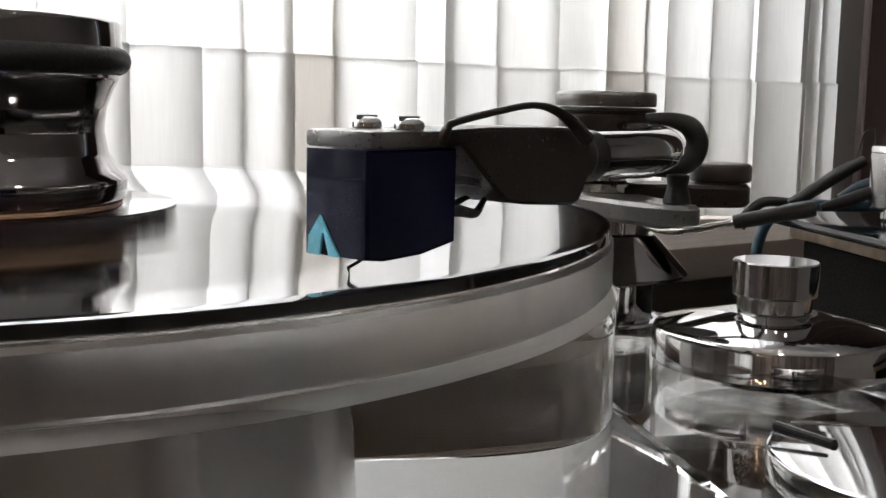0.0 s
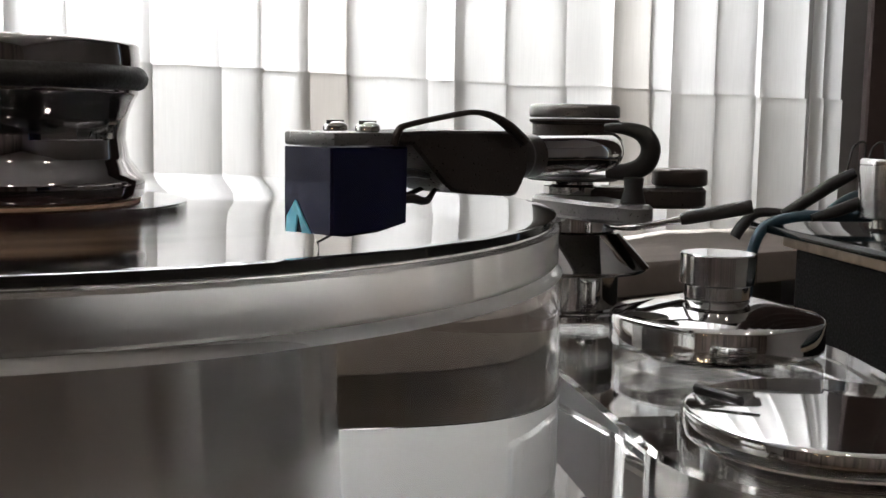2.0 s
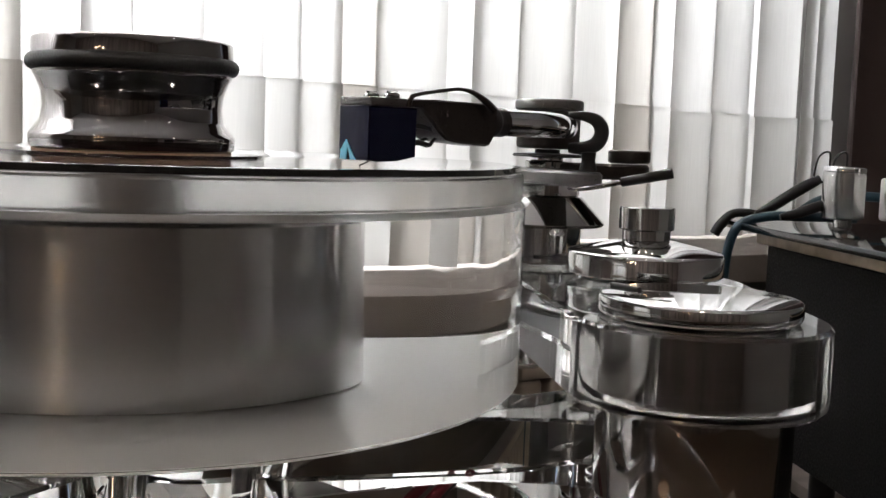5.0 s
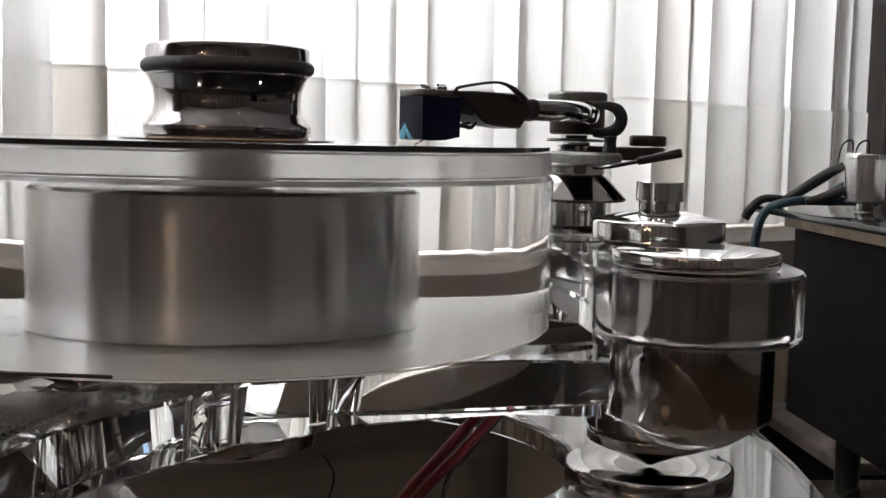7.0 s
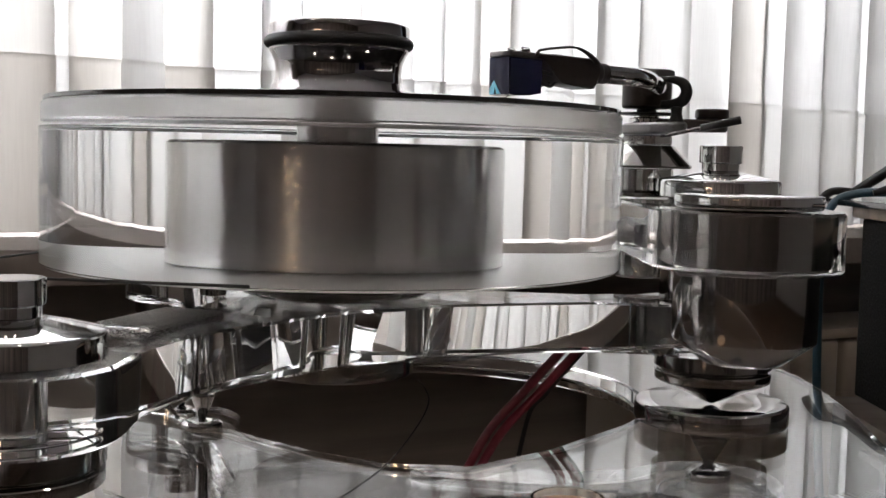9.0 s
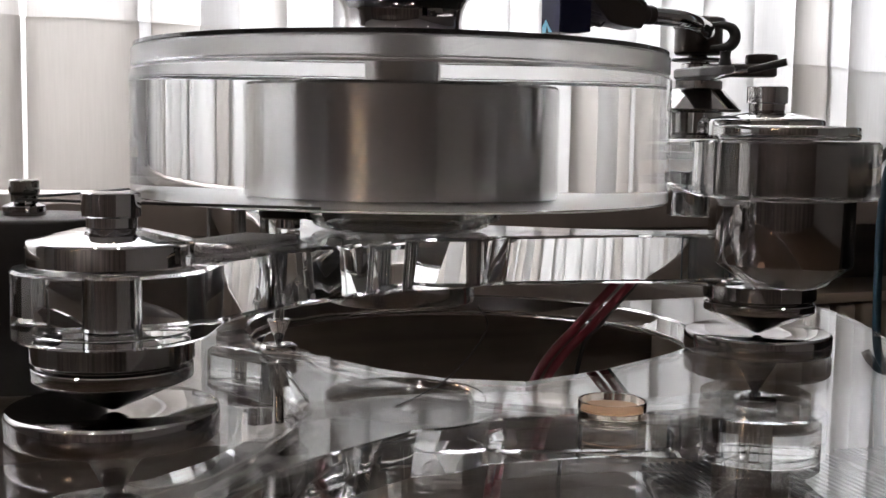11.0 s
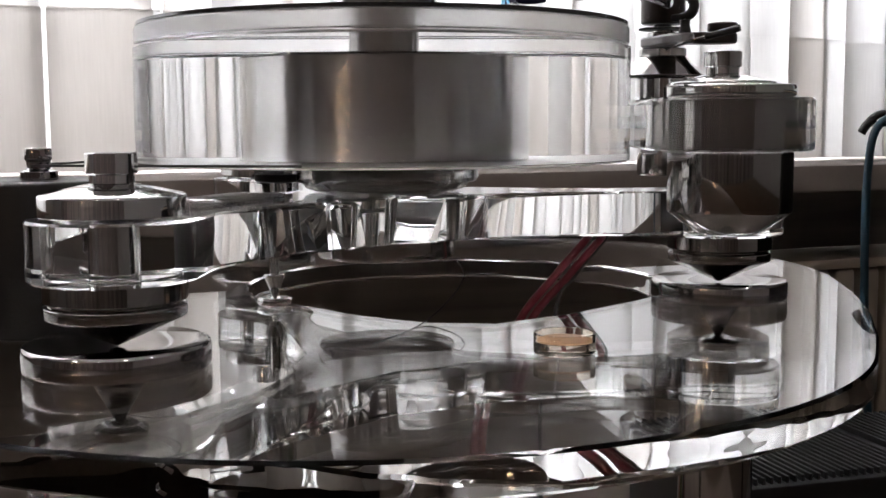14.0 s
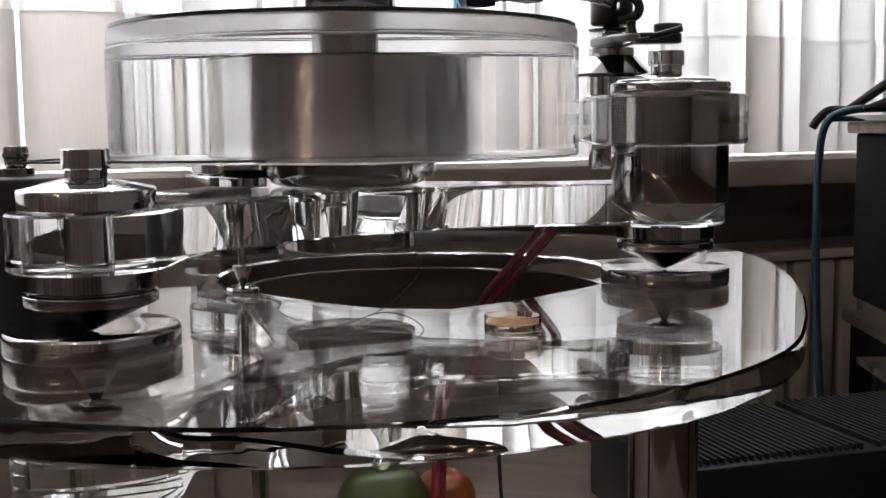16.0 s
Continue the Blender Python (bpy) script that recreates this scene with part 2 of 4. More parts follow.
def part(name, bm, mat, parent=None, label="", at=None, smooth=True):
    ob = new(name, finish(bm, mat, name, smooth))
    if parent is not None:
        ob.parent = parent
    if at is not None:
        ob.matrix_basis = at if isinstance(at, Matrix) else Matrix.Translation(at)
    return tagged(ob, label)


def single(name, bm, mat, label, category, at=None, group="", kind="", smooth=True):
    ob = part(name, bm, mat, None, "", at, smooth)
    return tagged(ob, label, category, group, kind)


def lathe(profile, n=72, bevel=0.0006):
    """A solid of revolution from (r, z) pairs, bottom to top; sharp corners get a small chamfer."""
    pts = []
    k = len(profile)
    for i, (r, z) in enumerate(profile):
        if bevel and 0 < i < k - 1 and r > 2 * bevel:
            for j in (i - 1, i + 1):
                d = Vector((profile[j][0] - r, profile[j][1] - z))
                s = min(bevel, d.length * 0.4)
                d = d.normalized() * s if d.length else d
                pts.append((r + d.x, z + d.y))
        else:
            pts.append((r, z))
    bm = bmesh.new()
    rings = []
    for r, z in pts:
        if r < 1e-6:
            rings.append([bm.verts.new((0, 0, z))])
        else:
            rings.append([bm.verts.new((r * math.cos(2 * math.pi * i / n), r * math.sin(2 * math.pi * i / n), z)) for i in range(n)])
    for a, b in zip(rings, rings[1:]):
        for i in range(n):
            j = (i + 1) % n
            if len(a) == 1 and len(b) == 1:
                continue
            if len(a) == 1:
                bm.faces.new((a[0], b[i], b[j]))
            elif len(b) == 1:
                bm.faces.new((a[i], a[j], b[0]))
            else:
                bm.faces.new((a[i], a[j], b[j], b[i]))
    return bm


def ring(R, r, z, n=72, m=14):
    bm = bmesh.new()
    rows = [[bm.verts.new(((R + r * math.cos(v)) * math.cos(u), (R + r * math.cos(v)) * math.sin(u), z + r * math.sin(v)))
             for v in [2 * math.pi * j / m for j in range(m)]] for u in [2 * math.pi * i / n for i in range(n)]]
    for i in range(n):
        for j in range(m):
            a, b = rows[i], rows[(i + 1) % n]
            bm.faces.new((a[j], b[j], b[(j + 1) % m], a[(j + 1) % m]))
    return bm


def box(x0, x1, y0, y1, z0, z1, bevel=0.001, seg=2):
    bm = bmesh.new()
    bmesh.ops.create_cube(bm, size=1)
    for v in bm.verts:
        v.co = Vector((x0 + (v.co.x + 0.5) * (x1 - x0), y0 + (v.co.y + 0.5) * (y1 - y0), z0 + (v.co.z + 0.5) * (z1 - z0)))
    if bevel:
        bmesh.ops.bevel(bm, geom=bm.edges[:], offset=bevel, segments=seg, affect="EDGES", profile=0.5)
    return bm


def slab(outline, z0, z1, hole=None, bevel=0.0012, draft=None):
    """A plate with the given plan outline and an optional hole, rims chamfered."""
    bm = bmesh.new()

    def shrink(loop, d):
        out, k = [], len(loop)
        area = sum(loop[i][0] * loop[(i + 1) % k][1] - loop[(i + 1) % k][0] * loop[i][1] for i in range(k))
        s = 1 if area > 0 else -1
        for i in range(k):
            p, q = Vector(loop[i - 1]), Vector(loop[(i + 1) % k])
            t = (q - p).normalized()
            k_ = d(loop[i]) if callable(d) else d
            out.append((loop[i][0] - t.y * k_ * s, loop[i][1] + t.x * k_ * s))
        return out

    tops = []
    for loop, sgn in ((outline, 1), (hole, -1)):
        if not loop:
            continue
        inner = shrink(loop, bevel * sgn)
        low, lowin = (loop, inner) if not draft else (shrink(loop, draft), shrink(loop, lambda p: draft(p) + bevel))
        rows = [[bm.verts.new((x, y, z)) for x, y in lp] for lp, z in ((lowin, z0), (low, z0 + bevel), (loop, z1 - bevel), (inner, z1))]
        k = len(loop)
        for a, b in zip(rows, rows[1:]):
            for i in range(k):
                j = (i + 1) % k
                bm.faces.new((a[i], a[j], b[j], b[i]))
        tops.append(rows)
    for row in (0, 3):
        edges = []
        for rows in tops:
            vs = rows[row]
            for i in range(len(vs)):
                edges.append(bm.edges.get((vs[i], vs[(i + 1) % len(vs)])))
        bmesh.ops.triangle_fill(bm, edges=edges, use_beauty=True, use_dissolve=False)
    return bm


def tube(points, radii, n=12, caps=True, steps=8):
    """A round tube along a smooth curve through the points."""
    P = [Vector(p) for p in points]
    R = radii if isinstance(radii, (list, tuple)) else [radii] * len(P)
    path, rad = [], []
    for i in range(len(P) - 1):
        p0, p1, p2, p3 = P[max(i - 1, 0)], P[i], P[i + 1], P[min(i + 2, len(P) - 1)]
        for s in range(steps if len(P) > 2 else 1):
            t = s / steps
            path.append(0.5 * ((2 * p1) + (p2 - p0) * t + (2 * p0 - 5 * p1 + 4 * p2 - p3) * t * t + (3 * p1 - p0 - 3 * p2 + p3) * t ** 3))
            rad.append(R[i] + (R[i + 1] - R[i]) * t)
    path.append(P[-1])
    rad.append(R[-1])
    bm = bmesh.new()
    rows, up = [], Vector((0.12, 0.31, 0.94)).normalized()
    for i, c in enumerate(path):
        t = (path[min(i + 1, len(path) - 1)] - path[max(i - 1, 0)]).normalized()
        u = (up - t * up.dot(t)).normalized()
        up = u
        v = t.cross(u)
        rows.append([bm.verts.new(c + (u * math.cos(a) + v * math.sin(a)) * rad[i]) for a in [2 * math.pi * k / n for k in range(n)]])
    for a, b in zip(rows, rows[1:]):
        for i in range(n):
            bm.faces.new((a[i], a[(i + 1) % n], b[(i + 1) % n], b[i]))
    if caps:
        bm.faces.new(rows[0])
        bm.faces.new(rows[-1])
    return bm


def arc(cx, cy, r, a0, a1, n):
    return [(cx + r * math.cos(radians(a0 + (a1 - a0) * i / n)), cy + r * math.sin(radians(a0 + (a1 - a0) * i / n))) for i in range(n + 1)]


def hull(circles, n=48):
    pts = []
    for cx, cy, r in circles:
        pts += arc(cx, cy, r, 0, 360 - 360 / n, n - 1)
    pts = sorted(set((round(a, 6), round(b, 6)) for a, b in pts))

    def half(ps):
        h = []
        for p in ps:
            while len(h) > 1 and (h[-1][0] - h[-2][0]) * (p[1] - h[-2][1]) - (h[-1][1] - h[-2][1]) * (p[0] - h[-2][0]) <= 0:
                h.pop()
            h.append(p)
        return h[:-1]
    return half(pts) + half(pts[::-1])


def merge(*bms):
    out = bmesh.new()
    for b in bms:
        me = bpy.data.meshes.new("joint")
        b.to_mesh(me)
        b.free()
        out.from_mesh(me)
        bpy.data.meshes.remove(me)
    return out


def moved(bm, m):
    bmesh.ops.transform(bm, matrix=m, verts=bm.verts[:])
    return bm


# ---- the room ----
floor = single("floor", box(-3.2, 3.2, -3.0, 3.6, FLOOR - 0.05, FLOOR, 0), FLOORW, "dark brown wooden floor in the shaded room", "floor", kind="structure")
single("ceiling", box(-3.2, 3.2, -3.0, 3.6, CEIL, CEIL + 0.1, 0), CEILM, "plain off-white painted ceiling", "ceiling", kind="structure")
# unseen south wall: its streaks and darkness are added for the metal's reflections
single("wall_south", box(-3.2, 3.2, -3.1, -3.0, FLOOR, CEIL, 0), STREAKWALL, "unseen wall behind the camera, painted in dark streaks for the metal to reflect", "wall", kind="structure")
single("wall_west", box(-3.3, -3.2, -3.1, 3.6, FLOOR, CEIL, 0), WALL, "plain plastered wall in shade", "wall", kind="structure")
single("wall_east", box(3.2, 3.3, -3.1, 3.6, FLOOR, CEIL, 0), WALL, "plain plastered wall in shade", "wall", kind="structure")

# window wall, in its own frame: u along the wall, v outwards
W0, W1, SILLZ, HEAD = -1.95, 0.74, -0.113, 1.45
wall_n = thing("wall_north", "plastered window wall with a wide opening", "wall", kind="structure")
wall_n.matrix_world = WALLM
part("pier", box(W1, 3.60, 0.10, 0.32, FLOOR, CEIL, 0), WALL, wall_n)
part("pier", box(-4.70, W0, 0.10, 0.32, FLOOR, CEIL, 0), WALL, wall_n)
part("parapet", box(W0, W1, 0.10, 0.32, FLOOR, SILLZ - 0.035, 0), PARAPET, wall_n)
part("lintel", box(W0, W1, 0.10, 0.32, HEAD, CEIL, 0), WALL, wall_n)

win = thing("window_1", "wide window with painted frame behind the slats", "window", kind="structure")
win.matrix_world = WALLM
for u0, u1 in ((W0, W0 + 0.06), (W1 - 0.06, W1), (0.225, 0.285), (-0.86, -0.79)):
    part("window_frame", box(u0, u1, 0.16, 0.22, SILLZ + 0.03, HEAD, 0.004), FRAMEP, win)
part("window_frame", box(W0, W1, 0.16, 0.22, SILLZ - 0.028, SILLZ + 0.05, 0.004), FRAMEP, win)
backdrop = part("backdrop", box(-3.4, 2.4, 0.9, 0.92, FLOOR + 0.01, CEIL - 0.01, 0), DAY, None, "", WALLM)
tagged(backdrop, "bright overcast sky outside the window", "sky", kind="structure")

sill = single("window_sill", box(-2.1, 1.9, -0.175, 0.099, SILLZ - 0.034, SILLZ, 0.004), SILL, "worn grey-brown wooden window sill board below the slats", "window sill", WALLM, kind="structure")

# vertical slats of the curtain, each an own piece, with a doubled hem
curtain = thing("vertical_blind", "white sheer vertical slats with doubled hems, hanging closed", "blind")
curtain.matrix_world = WALLM
HEM = 0.058


def slat_mesh(w, bow, z0, z1, thick, skew):
    bm = bmesh.new()
    cols = 9
    rows = []
    for side in (0, 1):
        grid = []
        for i in range(cols + 1):
            s = i / cols
            u = (s - 0.5) * w
            v = -bow * (1 - (2 * s - 1) ** 2) + skew * (s - 0.5) - side * thick
            grid.append([bm.verts.new((u, v, z)) for z in (z0, z0 + (z1 - z0) * 0.5, z1)])
        rows.append(grid)
    for g in rows:
        for i in range(cols):
            for j in range(2):
                bm.faces.new((g[i][j], g[i + 1][j], g[i + 1][j + 1], g[i][j + 1]))
    a, b = rows
    for i in range(cols):
        bm.faces.new((a[i][0], b[i][0], b[i + 1][0], a[i + 1][0]))
        bm.faces.new((a[i][2], a[i + 1][2], b[i + 1][2], b[i][2]))
    for i in (0, cols):
        for j in range(2):
            bm.faces.new((a[i][j], a[i][j + 1], b[i][j + 1], b[i][j]))
    return bm


rs = random.Random(4)
EDGES = [-1.95, -1.86, -1.75, -1.66, -1.55, -1.46, -1.36, -1.25, -1.15, -1.06, -0.96, -0.87, -0.78, -0.70, -0.683, -0.583, -0.558, -0.508, -0.470, -0.420, -0.360, -0.313, -0.245, -0.186,
         -0.142, -0.101, -0.044, 0.035, 0.088, 0.159, 0.226, 0.292, 0.358, 0.415, 0.472, 0.520, 0.574, 0.628, 0.672, 0.735]
DENSE = (-0.78, -0.683, -0.558, -0.470, -0.101, 0.292)
SEMI = (-0.044, 0.088, 0.159, 0.226)
BOTTOM = SILLZ + 0.004
for u, u2 in zip(EDGES, EDGES[1:]):
    w = u2 - u + 0.010
    skew = rs.choice((-1, 1)) * rs.uniform(0.008, 0.026)
    bow = rs.uniform(0.003, 0.012)
    hem = HEM - 0.012 * (u - 0.1) + rs.uniform(-0.002, 0.002)
    back = rs.uniform(-0.012, 0.012)
    m1, m2 = (CLOTH3, CLOTH4) if u in DENSE else (CLOTH, CLOTH2)
    if u in SEMI:
        m1 = CLOTH2
    part("slat", slat_mesh(w, bow, hem, 1.50, 0.0006, skew), m1, curtain, "", (u + w / 2, back, 0))
    part("slat_hem", slat_mesh(w + 0.002, bow, BOTTOM, hem + 0.001, 0.0022, skew), m2, curtain, "", (u + w / 2, back - 0.001, 0))
part("head_rail", box(-2.0, 0.80, -0.03, 0.03, 1.5, 1.54, 0.003), FRAMEP, curtain)

drape = thing("drape", "dark brown heavy drape gathered beside the slats", "curtain")
drape.matrix_world = WALLM @ Matrix.Translation((0, -0.05, 0))


def folds(u0, u1, depth, n, z0, z1):
    bm = bmesh.new()
    k = n * 12
    front, back = [], []
    for i in range(k + 1):
        s = i / k
        uu = u0 + (u1 - u0) * s
        v = -0.03 + depth * math.sin(2 * math.pi * n * s + 0.6 * math.sin(5 * s))
        front.append([bm.verts.new((uu + 0.01 * math.sin(7 * s + z), v * (1.0 - 0.15 * math.sin(z * 3)), z)) for z in (z0, (z0 + z1) / 2, z1)])
        back.append([bm.verts.new((uu + 0.01 * math.sin(7 * s + z), v * (1.0 - 0.15 * math.sin(z * 3)) + 0.004, z)) for z in (z0, (z0 + z1) / 2, z1)])
    for i in range(k):
        for j in range(2):
            bm.faces.new((front[i][j], front[i + 1][j], front[i + 1][j + 1], front[i][j + 1]))
            bm.faces.new((back[i][j], back[i][j + 1], back[i + 1][j + 1], back[i + 1][j]))
    for e in (0, k):
        for j in range(2):
            bm.faces.new((front[e][j], front[e][j + 1], back[e][j + 1], back[e][j]))
    return bm


part("cloth", folds(0.665, 1.89, 0.026, 9, SILLZ + 0.006, 1.5), DRAPE, drape)

# ---- turntable: base plate ----
BASE0, BASE1 = -0.187, -0.171
BX, BY, BR = 0.0170, -0.0864, 0.272
TB = (0.203, 0.0595)          # rear tower
TC = (-0.0485, -0.2313)       # front tower
TD = (-0.165, 0.165)          # third tower, behind the platter
TA = (0.2136, -0.041)         # pod in front of the arm board
TT = (0.1595, 0.1168)         # tonearm pivot

hole = arc(0.02, 0.09, 0.145, -28, 208, 48) + [(-0.085, -0.012), (-0.068, -0.03), (-0.045, -0.036), (-0.02, -0.05), (0.01, -0.066), (0.05, -0.078), (0.09, -0.072), (0.122, -0.03)]
base = single("base_plate", slab(hull([(BX, BY, BR), (0.012, -0.04, 0.280), (0.006, 0.02, 0.2865), (0.0, 0.08, 0.2885), (-0.006, 0.135, 0.286)], 120), BASE0, BASE1, hole, 0.0015), ACRYL, "thick oblong clear acrylic base plate with a large cut-out", "turntable base")
base.data.materials.append(CAST)
for f in base.data.polygons:
    if abs(f.normal.z) < 0.5:
        f.material_index = 1

# pillars under the base plate
def pillar(x, y, r):
    t = thing("support_pillar", "dark polished pillar with spike and cup under the base plate", "pillar", (x, y, 0), "pillars under the base plate")
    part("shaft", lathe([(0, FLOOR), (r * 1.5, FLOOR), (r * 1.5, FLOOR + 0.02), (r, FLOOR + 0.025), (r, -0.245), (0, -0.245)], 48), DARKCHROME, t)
    part("cup", lathe([(0, -0.2165), (0.012, -0.2165), (0.013, -0.212), (0.009, -0.2095), (0.004, -0.2125), (0, -0.2125)], 40), CHROME, t, "small chrome spike cup")
    part("spike", lathe([(0, -0.212), (0.0135, -0.1885), (0.0135, -0.1875), (0, -0.1875)], 48, 0), DARKCHROME, t, "polished cone spike")
    return t


for p in (TB, TC, TD):
    pillar(*p, 0.0235)

# ---- subframe: three arms with round lobes ----
SUB0, SUB1 = -0.130, -0.102


def blend_arm(towers, hub, lobe, neck):
    """Plan outline of a hub with arms to the towers, waisted between."""
    out = []
    ts = sorted(towers, key=lambda p: math.atan2(p[1], p[0]))
    for i, (x, y) in enumerate(ts):
        a = math.degrees(math.atan2(y, x))
        d = math.hypot(x, y)
        b = math.degrees(math.atan2(ts[(i + 1) % 3][1], ts[(i + 1) % 3][0]))
        while b < a:
            b += 360
        for s, w in ((0.52, neck), (0.66, neck * 0.8), (0.8, neck * 0.95)):
            out.append((x * s + math.sin(radians(a)) * w, y * s - math.cos(radians(a)) * w))
        out += arc(x, y, lobe, a - 115, a + 115, 24)
        for s, w in ((0.8, neck * 0.95), (0.66, neck * 0.8), (0.52, neck)):
            out.append((x * s - math.sin(radians(a)) * w, y * s + math.cos(radians(a)) * w))
        gap = b - a
        out += arc(0, 0, hub, a + 38, a + gap - 38, 10)
    return out


def undercut(p):
    """The arms narrow downwards; the round lobes stay upright."""
    d = min(math.hypot(p[0] - x, p[1] - y) for x, y in (TB, TC, TD))
    return 0.0046 * min(1, max(0, (d - 0.042) / 0.02))


subframe = thing("subframe", "clear acrylic three-armed subframe under the platter", "turntable subframe")
part("frame", slab(blend_arm((TB, TC, TD), 0.066, 0.039, 0.024), SUB0, SUB1, None, 0.0012, undercut), ACRYL, subframe)
for x, y in (TB, TC, TD):
    part("ring_insert", ring(0.0200, 0.0006, SUB0 + 0.0016, 64, 8), CHROME, subframe, "thin chrome ring set in the lobe", (x, y, 0))
for a in (-75, 80, 250):
    part("pin", lathe([(0, SUB0 + 0.0006), (0.0022, SUB0 + 0.0006), (0.0022, SUB1 - 0.0006), (0, SUB1 - 0.0006)], 20, 0), CHROME, subframe, "slim chrome pin", (0.052 * math.cos(radians(a)), 0.052 * math.sin(radians(a)), 0))

star = thing("lower_star", "clear acrylic three-armed star below the base plate", "turntable stand")
part("frame", slab(blend_arm((TB, TC, TD), 0.066, 0.042, 0.024), -0.2444, -0.2170, None, 0.0012, undercut), ACRYL, star)
for x, y in (TB, TC, TD):
    part("ring_insert", ring(0.0270, 0.0006, -0.2424, 64, 8), CHROME, star, "thin chrome ring set in the lobe", (x, y, 0))

# ---- towers ----


def tower(x, y, top, label, post=None):
    t = thing("support_tower", label, "support tower", (x, y, 0), "towers carrying the subframe")
    # foot takes the darker metal: the dim room's reflection is put into its colour
    part("foot_disc", lathe([(0, BASE1 + 0.0005), (0.0415, BASE1 + 0.0005), (0.0425, BASE1 + 0.0015), (0.0425, -0.160), (0.041, -0.1585), (0.016, -0.1605), (0, -0.1612)], 96), DARKCHROME, t, "polished disc foot, metal darkened for the dark room it reflects")
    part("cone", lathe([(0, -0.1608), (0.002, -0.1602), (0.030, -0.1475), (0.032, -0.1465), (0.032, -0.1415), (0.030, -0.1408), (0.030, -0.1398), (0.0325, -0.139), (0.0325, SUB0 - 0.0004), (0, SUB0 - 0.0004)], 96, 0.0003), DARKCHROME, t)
    part("rod", lathe([(0, SUB0 + 0.0006), (0.0078, SUB0 + 0.0006), (0.0078, SUB1 - 0.0006), (0, SUB1 - 0.0006)], 40, 0), CHROME, t)
    if post:
        part("post", lathe([(0, SUB1 + 0.0004), (0.031, SUB1 + 0.0004), (0.031, post - 0.0004), (0, post - 0.0004)], 80), DARKCHROME, t)
    part("cap", lathe([(0, top - 0.0172), (0.026, top - 0.0172), (0.0295, top - 0.0145), (0.0330, top - 0.0145), (0.0330, top - 0.0055), (0.0322, top - 0.0045), (0.012, top), (0, top)], 96), CHROME, t)
    part("knob", lathe([(0, top), (0.0102, top), (0.0102, top + 0.0046), (0.0117, top + 0.0046), (0.0117, top + 0.0142), (0, top + 0.0142)], 64, 0.0004), CHROME, t)
    return t


tower(*TC, -0.0865, "polished chrome tower with conical cap and knob on a disc foot")
tower(*TB, -0.0305, "tall polished chrome tower with conical cap beside the arm board", -0.0785)
tower(*TD, -0.0865, "polished chrome tower with conical cap behind the platter")

# ---- arm board and pod ----
AB0, AB1 = -0.0755, -0.0475


single("arm_board", slab(hull([(TA[0], TA[1], 0.044), (TB[0], TB[1], 0.043), (TT[0] + 0.01, TT[1] - 0.004, 0.036)]), AB0, AB1, None, 0.0012), ACRYL, "clear acrylic arm board with rounded lobes", "tonearm board")
pod = thing("arm_pod", "polished chrome cylinder pod hanging through the arm board", "turntable pod", (*TA, 0))
part("lid", lathe([(0, AB1 + 0.0004), (0.033, AB1 + 0.0004), (0.0342, AB1 + 0.0014), (0.0342, -0.0410), (0.0335, -0.0403), (0, -0.0403)], 96), CHROME, pod)
part("slot", tube([(-0.0285, 0.0185, -0.0402), (-0.0200, 0.0060, -0.0402)], 0.0011, 10), BLACK, pod, "dark slot across the lid")
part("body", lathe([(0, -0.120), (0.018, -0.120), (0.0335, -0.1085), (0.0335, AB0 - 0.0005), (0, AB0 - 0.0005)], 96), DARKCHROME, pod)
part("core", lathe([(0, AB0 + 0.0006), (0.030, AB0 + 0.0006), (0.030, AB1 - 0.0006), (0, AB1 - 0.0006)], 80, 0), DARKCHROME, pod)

# ---- bearing, platter, record, clamp ----
bearing = thing("platter_bearing", "dark polished bearing block under the platter", "bearing", (0, 0, 0))
part("flange", lathe([(0.0375, SUB1 + 0.0005), (0.045, SUB1 + 0.0005), (0.0505, SUB1 + 0.0025), (0.0535, SUB1 + 0.007), (0.0545, -0.0905), (0.0545, -0.0868), (0.0375, -0.0868), (0.0375, SUB1 + 0.0005)], 96), ACRYL, bearing, "clear acrylic flange ring")
part("core", lathe([(0, SUB1 + 0.0004), (0.036, SUB1 + 0.0004), (0.037, SUB1 + 0.0015), (0.037, -0.0868), (0, -0.0868)], 96), DARKCHROME, bearing)
part("acrylic_ring", lathe([(0.0550, -0.0955), (0.0575, -0.0955), (0.0590, -0.0930), (0.0580, -0.0868), (0.0550, -0.0868), (0.0550, -0.0955)], 96, 0), ACRYL, bearing)
part("bottom_block", lathe([(0, -0.1435), (0.0425, -0.1435), (0.0435, -0.1425), (0.0435, SUB0 - 0.0005), (0, SUB0 - 0.0005)], 72), DARKCHROME, bearing)
for a in (35, 155, 275):
    part("bolt", lathe([(0, SUB0 + 0.0006), (0.0032, SUB0 + 0.0006), (0.0032, SUB1 - 0.0006), (0, SUB1 - 0.0006)], 20, 0), DARKCHROME, bearing, at=(0.029 * math.cos(radians(a)), 0.029 * math.sin(radians(a)), 0))

platter = thing("platter", "thick clear acrylic platter with frosted rim and metal core", "turntable platter", (0, 0, 0))
part("body", lathe([(0, -0.0833), (0.1510, -0.0833), (0.1525, -0.0818), (0.1525, -0.0150), (0.1512, -0.0136), (0.1494, -0.0130), (0.1494, -0.0026), (0, -0.0026)], 192, 0), ACRYL, platter)
part("rim_band", lathe([(0.1496, -0.0126), (0.1506, -0.0126), (0.1514, -0.0118), (0.1514, -0.0036), (0.1506, -0.0028), (0.1496, -0.0028), (0.1496, -0.0126)], 192, 0), FROST, platter, "satin frosted band round the top edge")
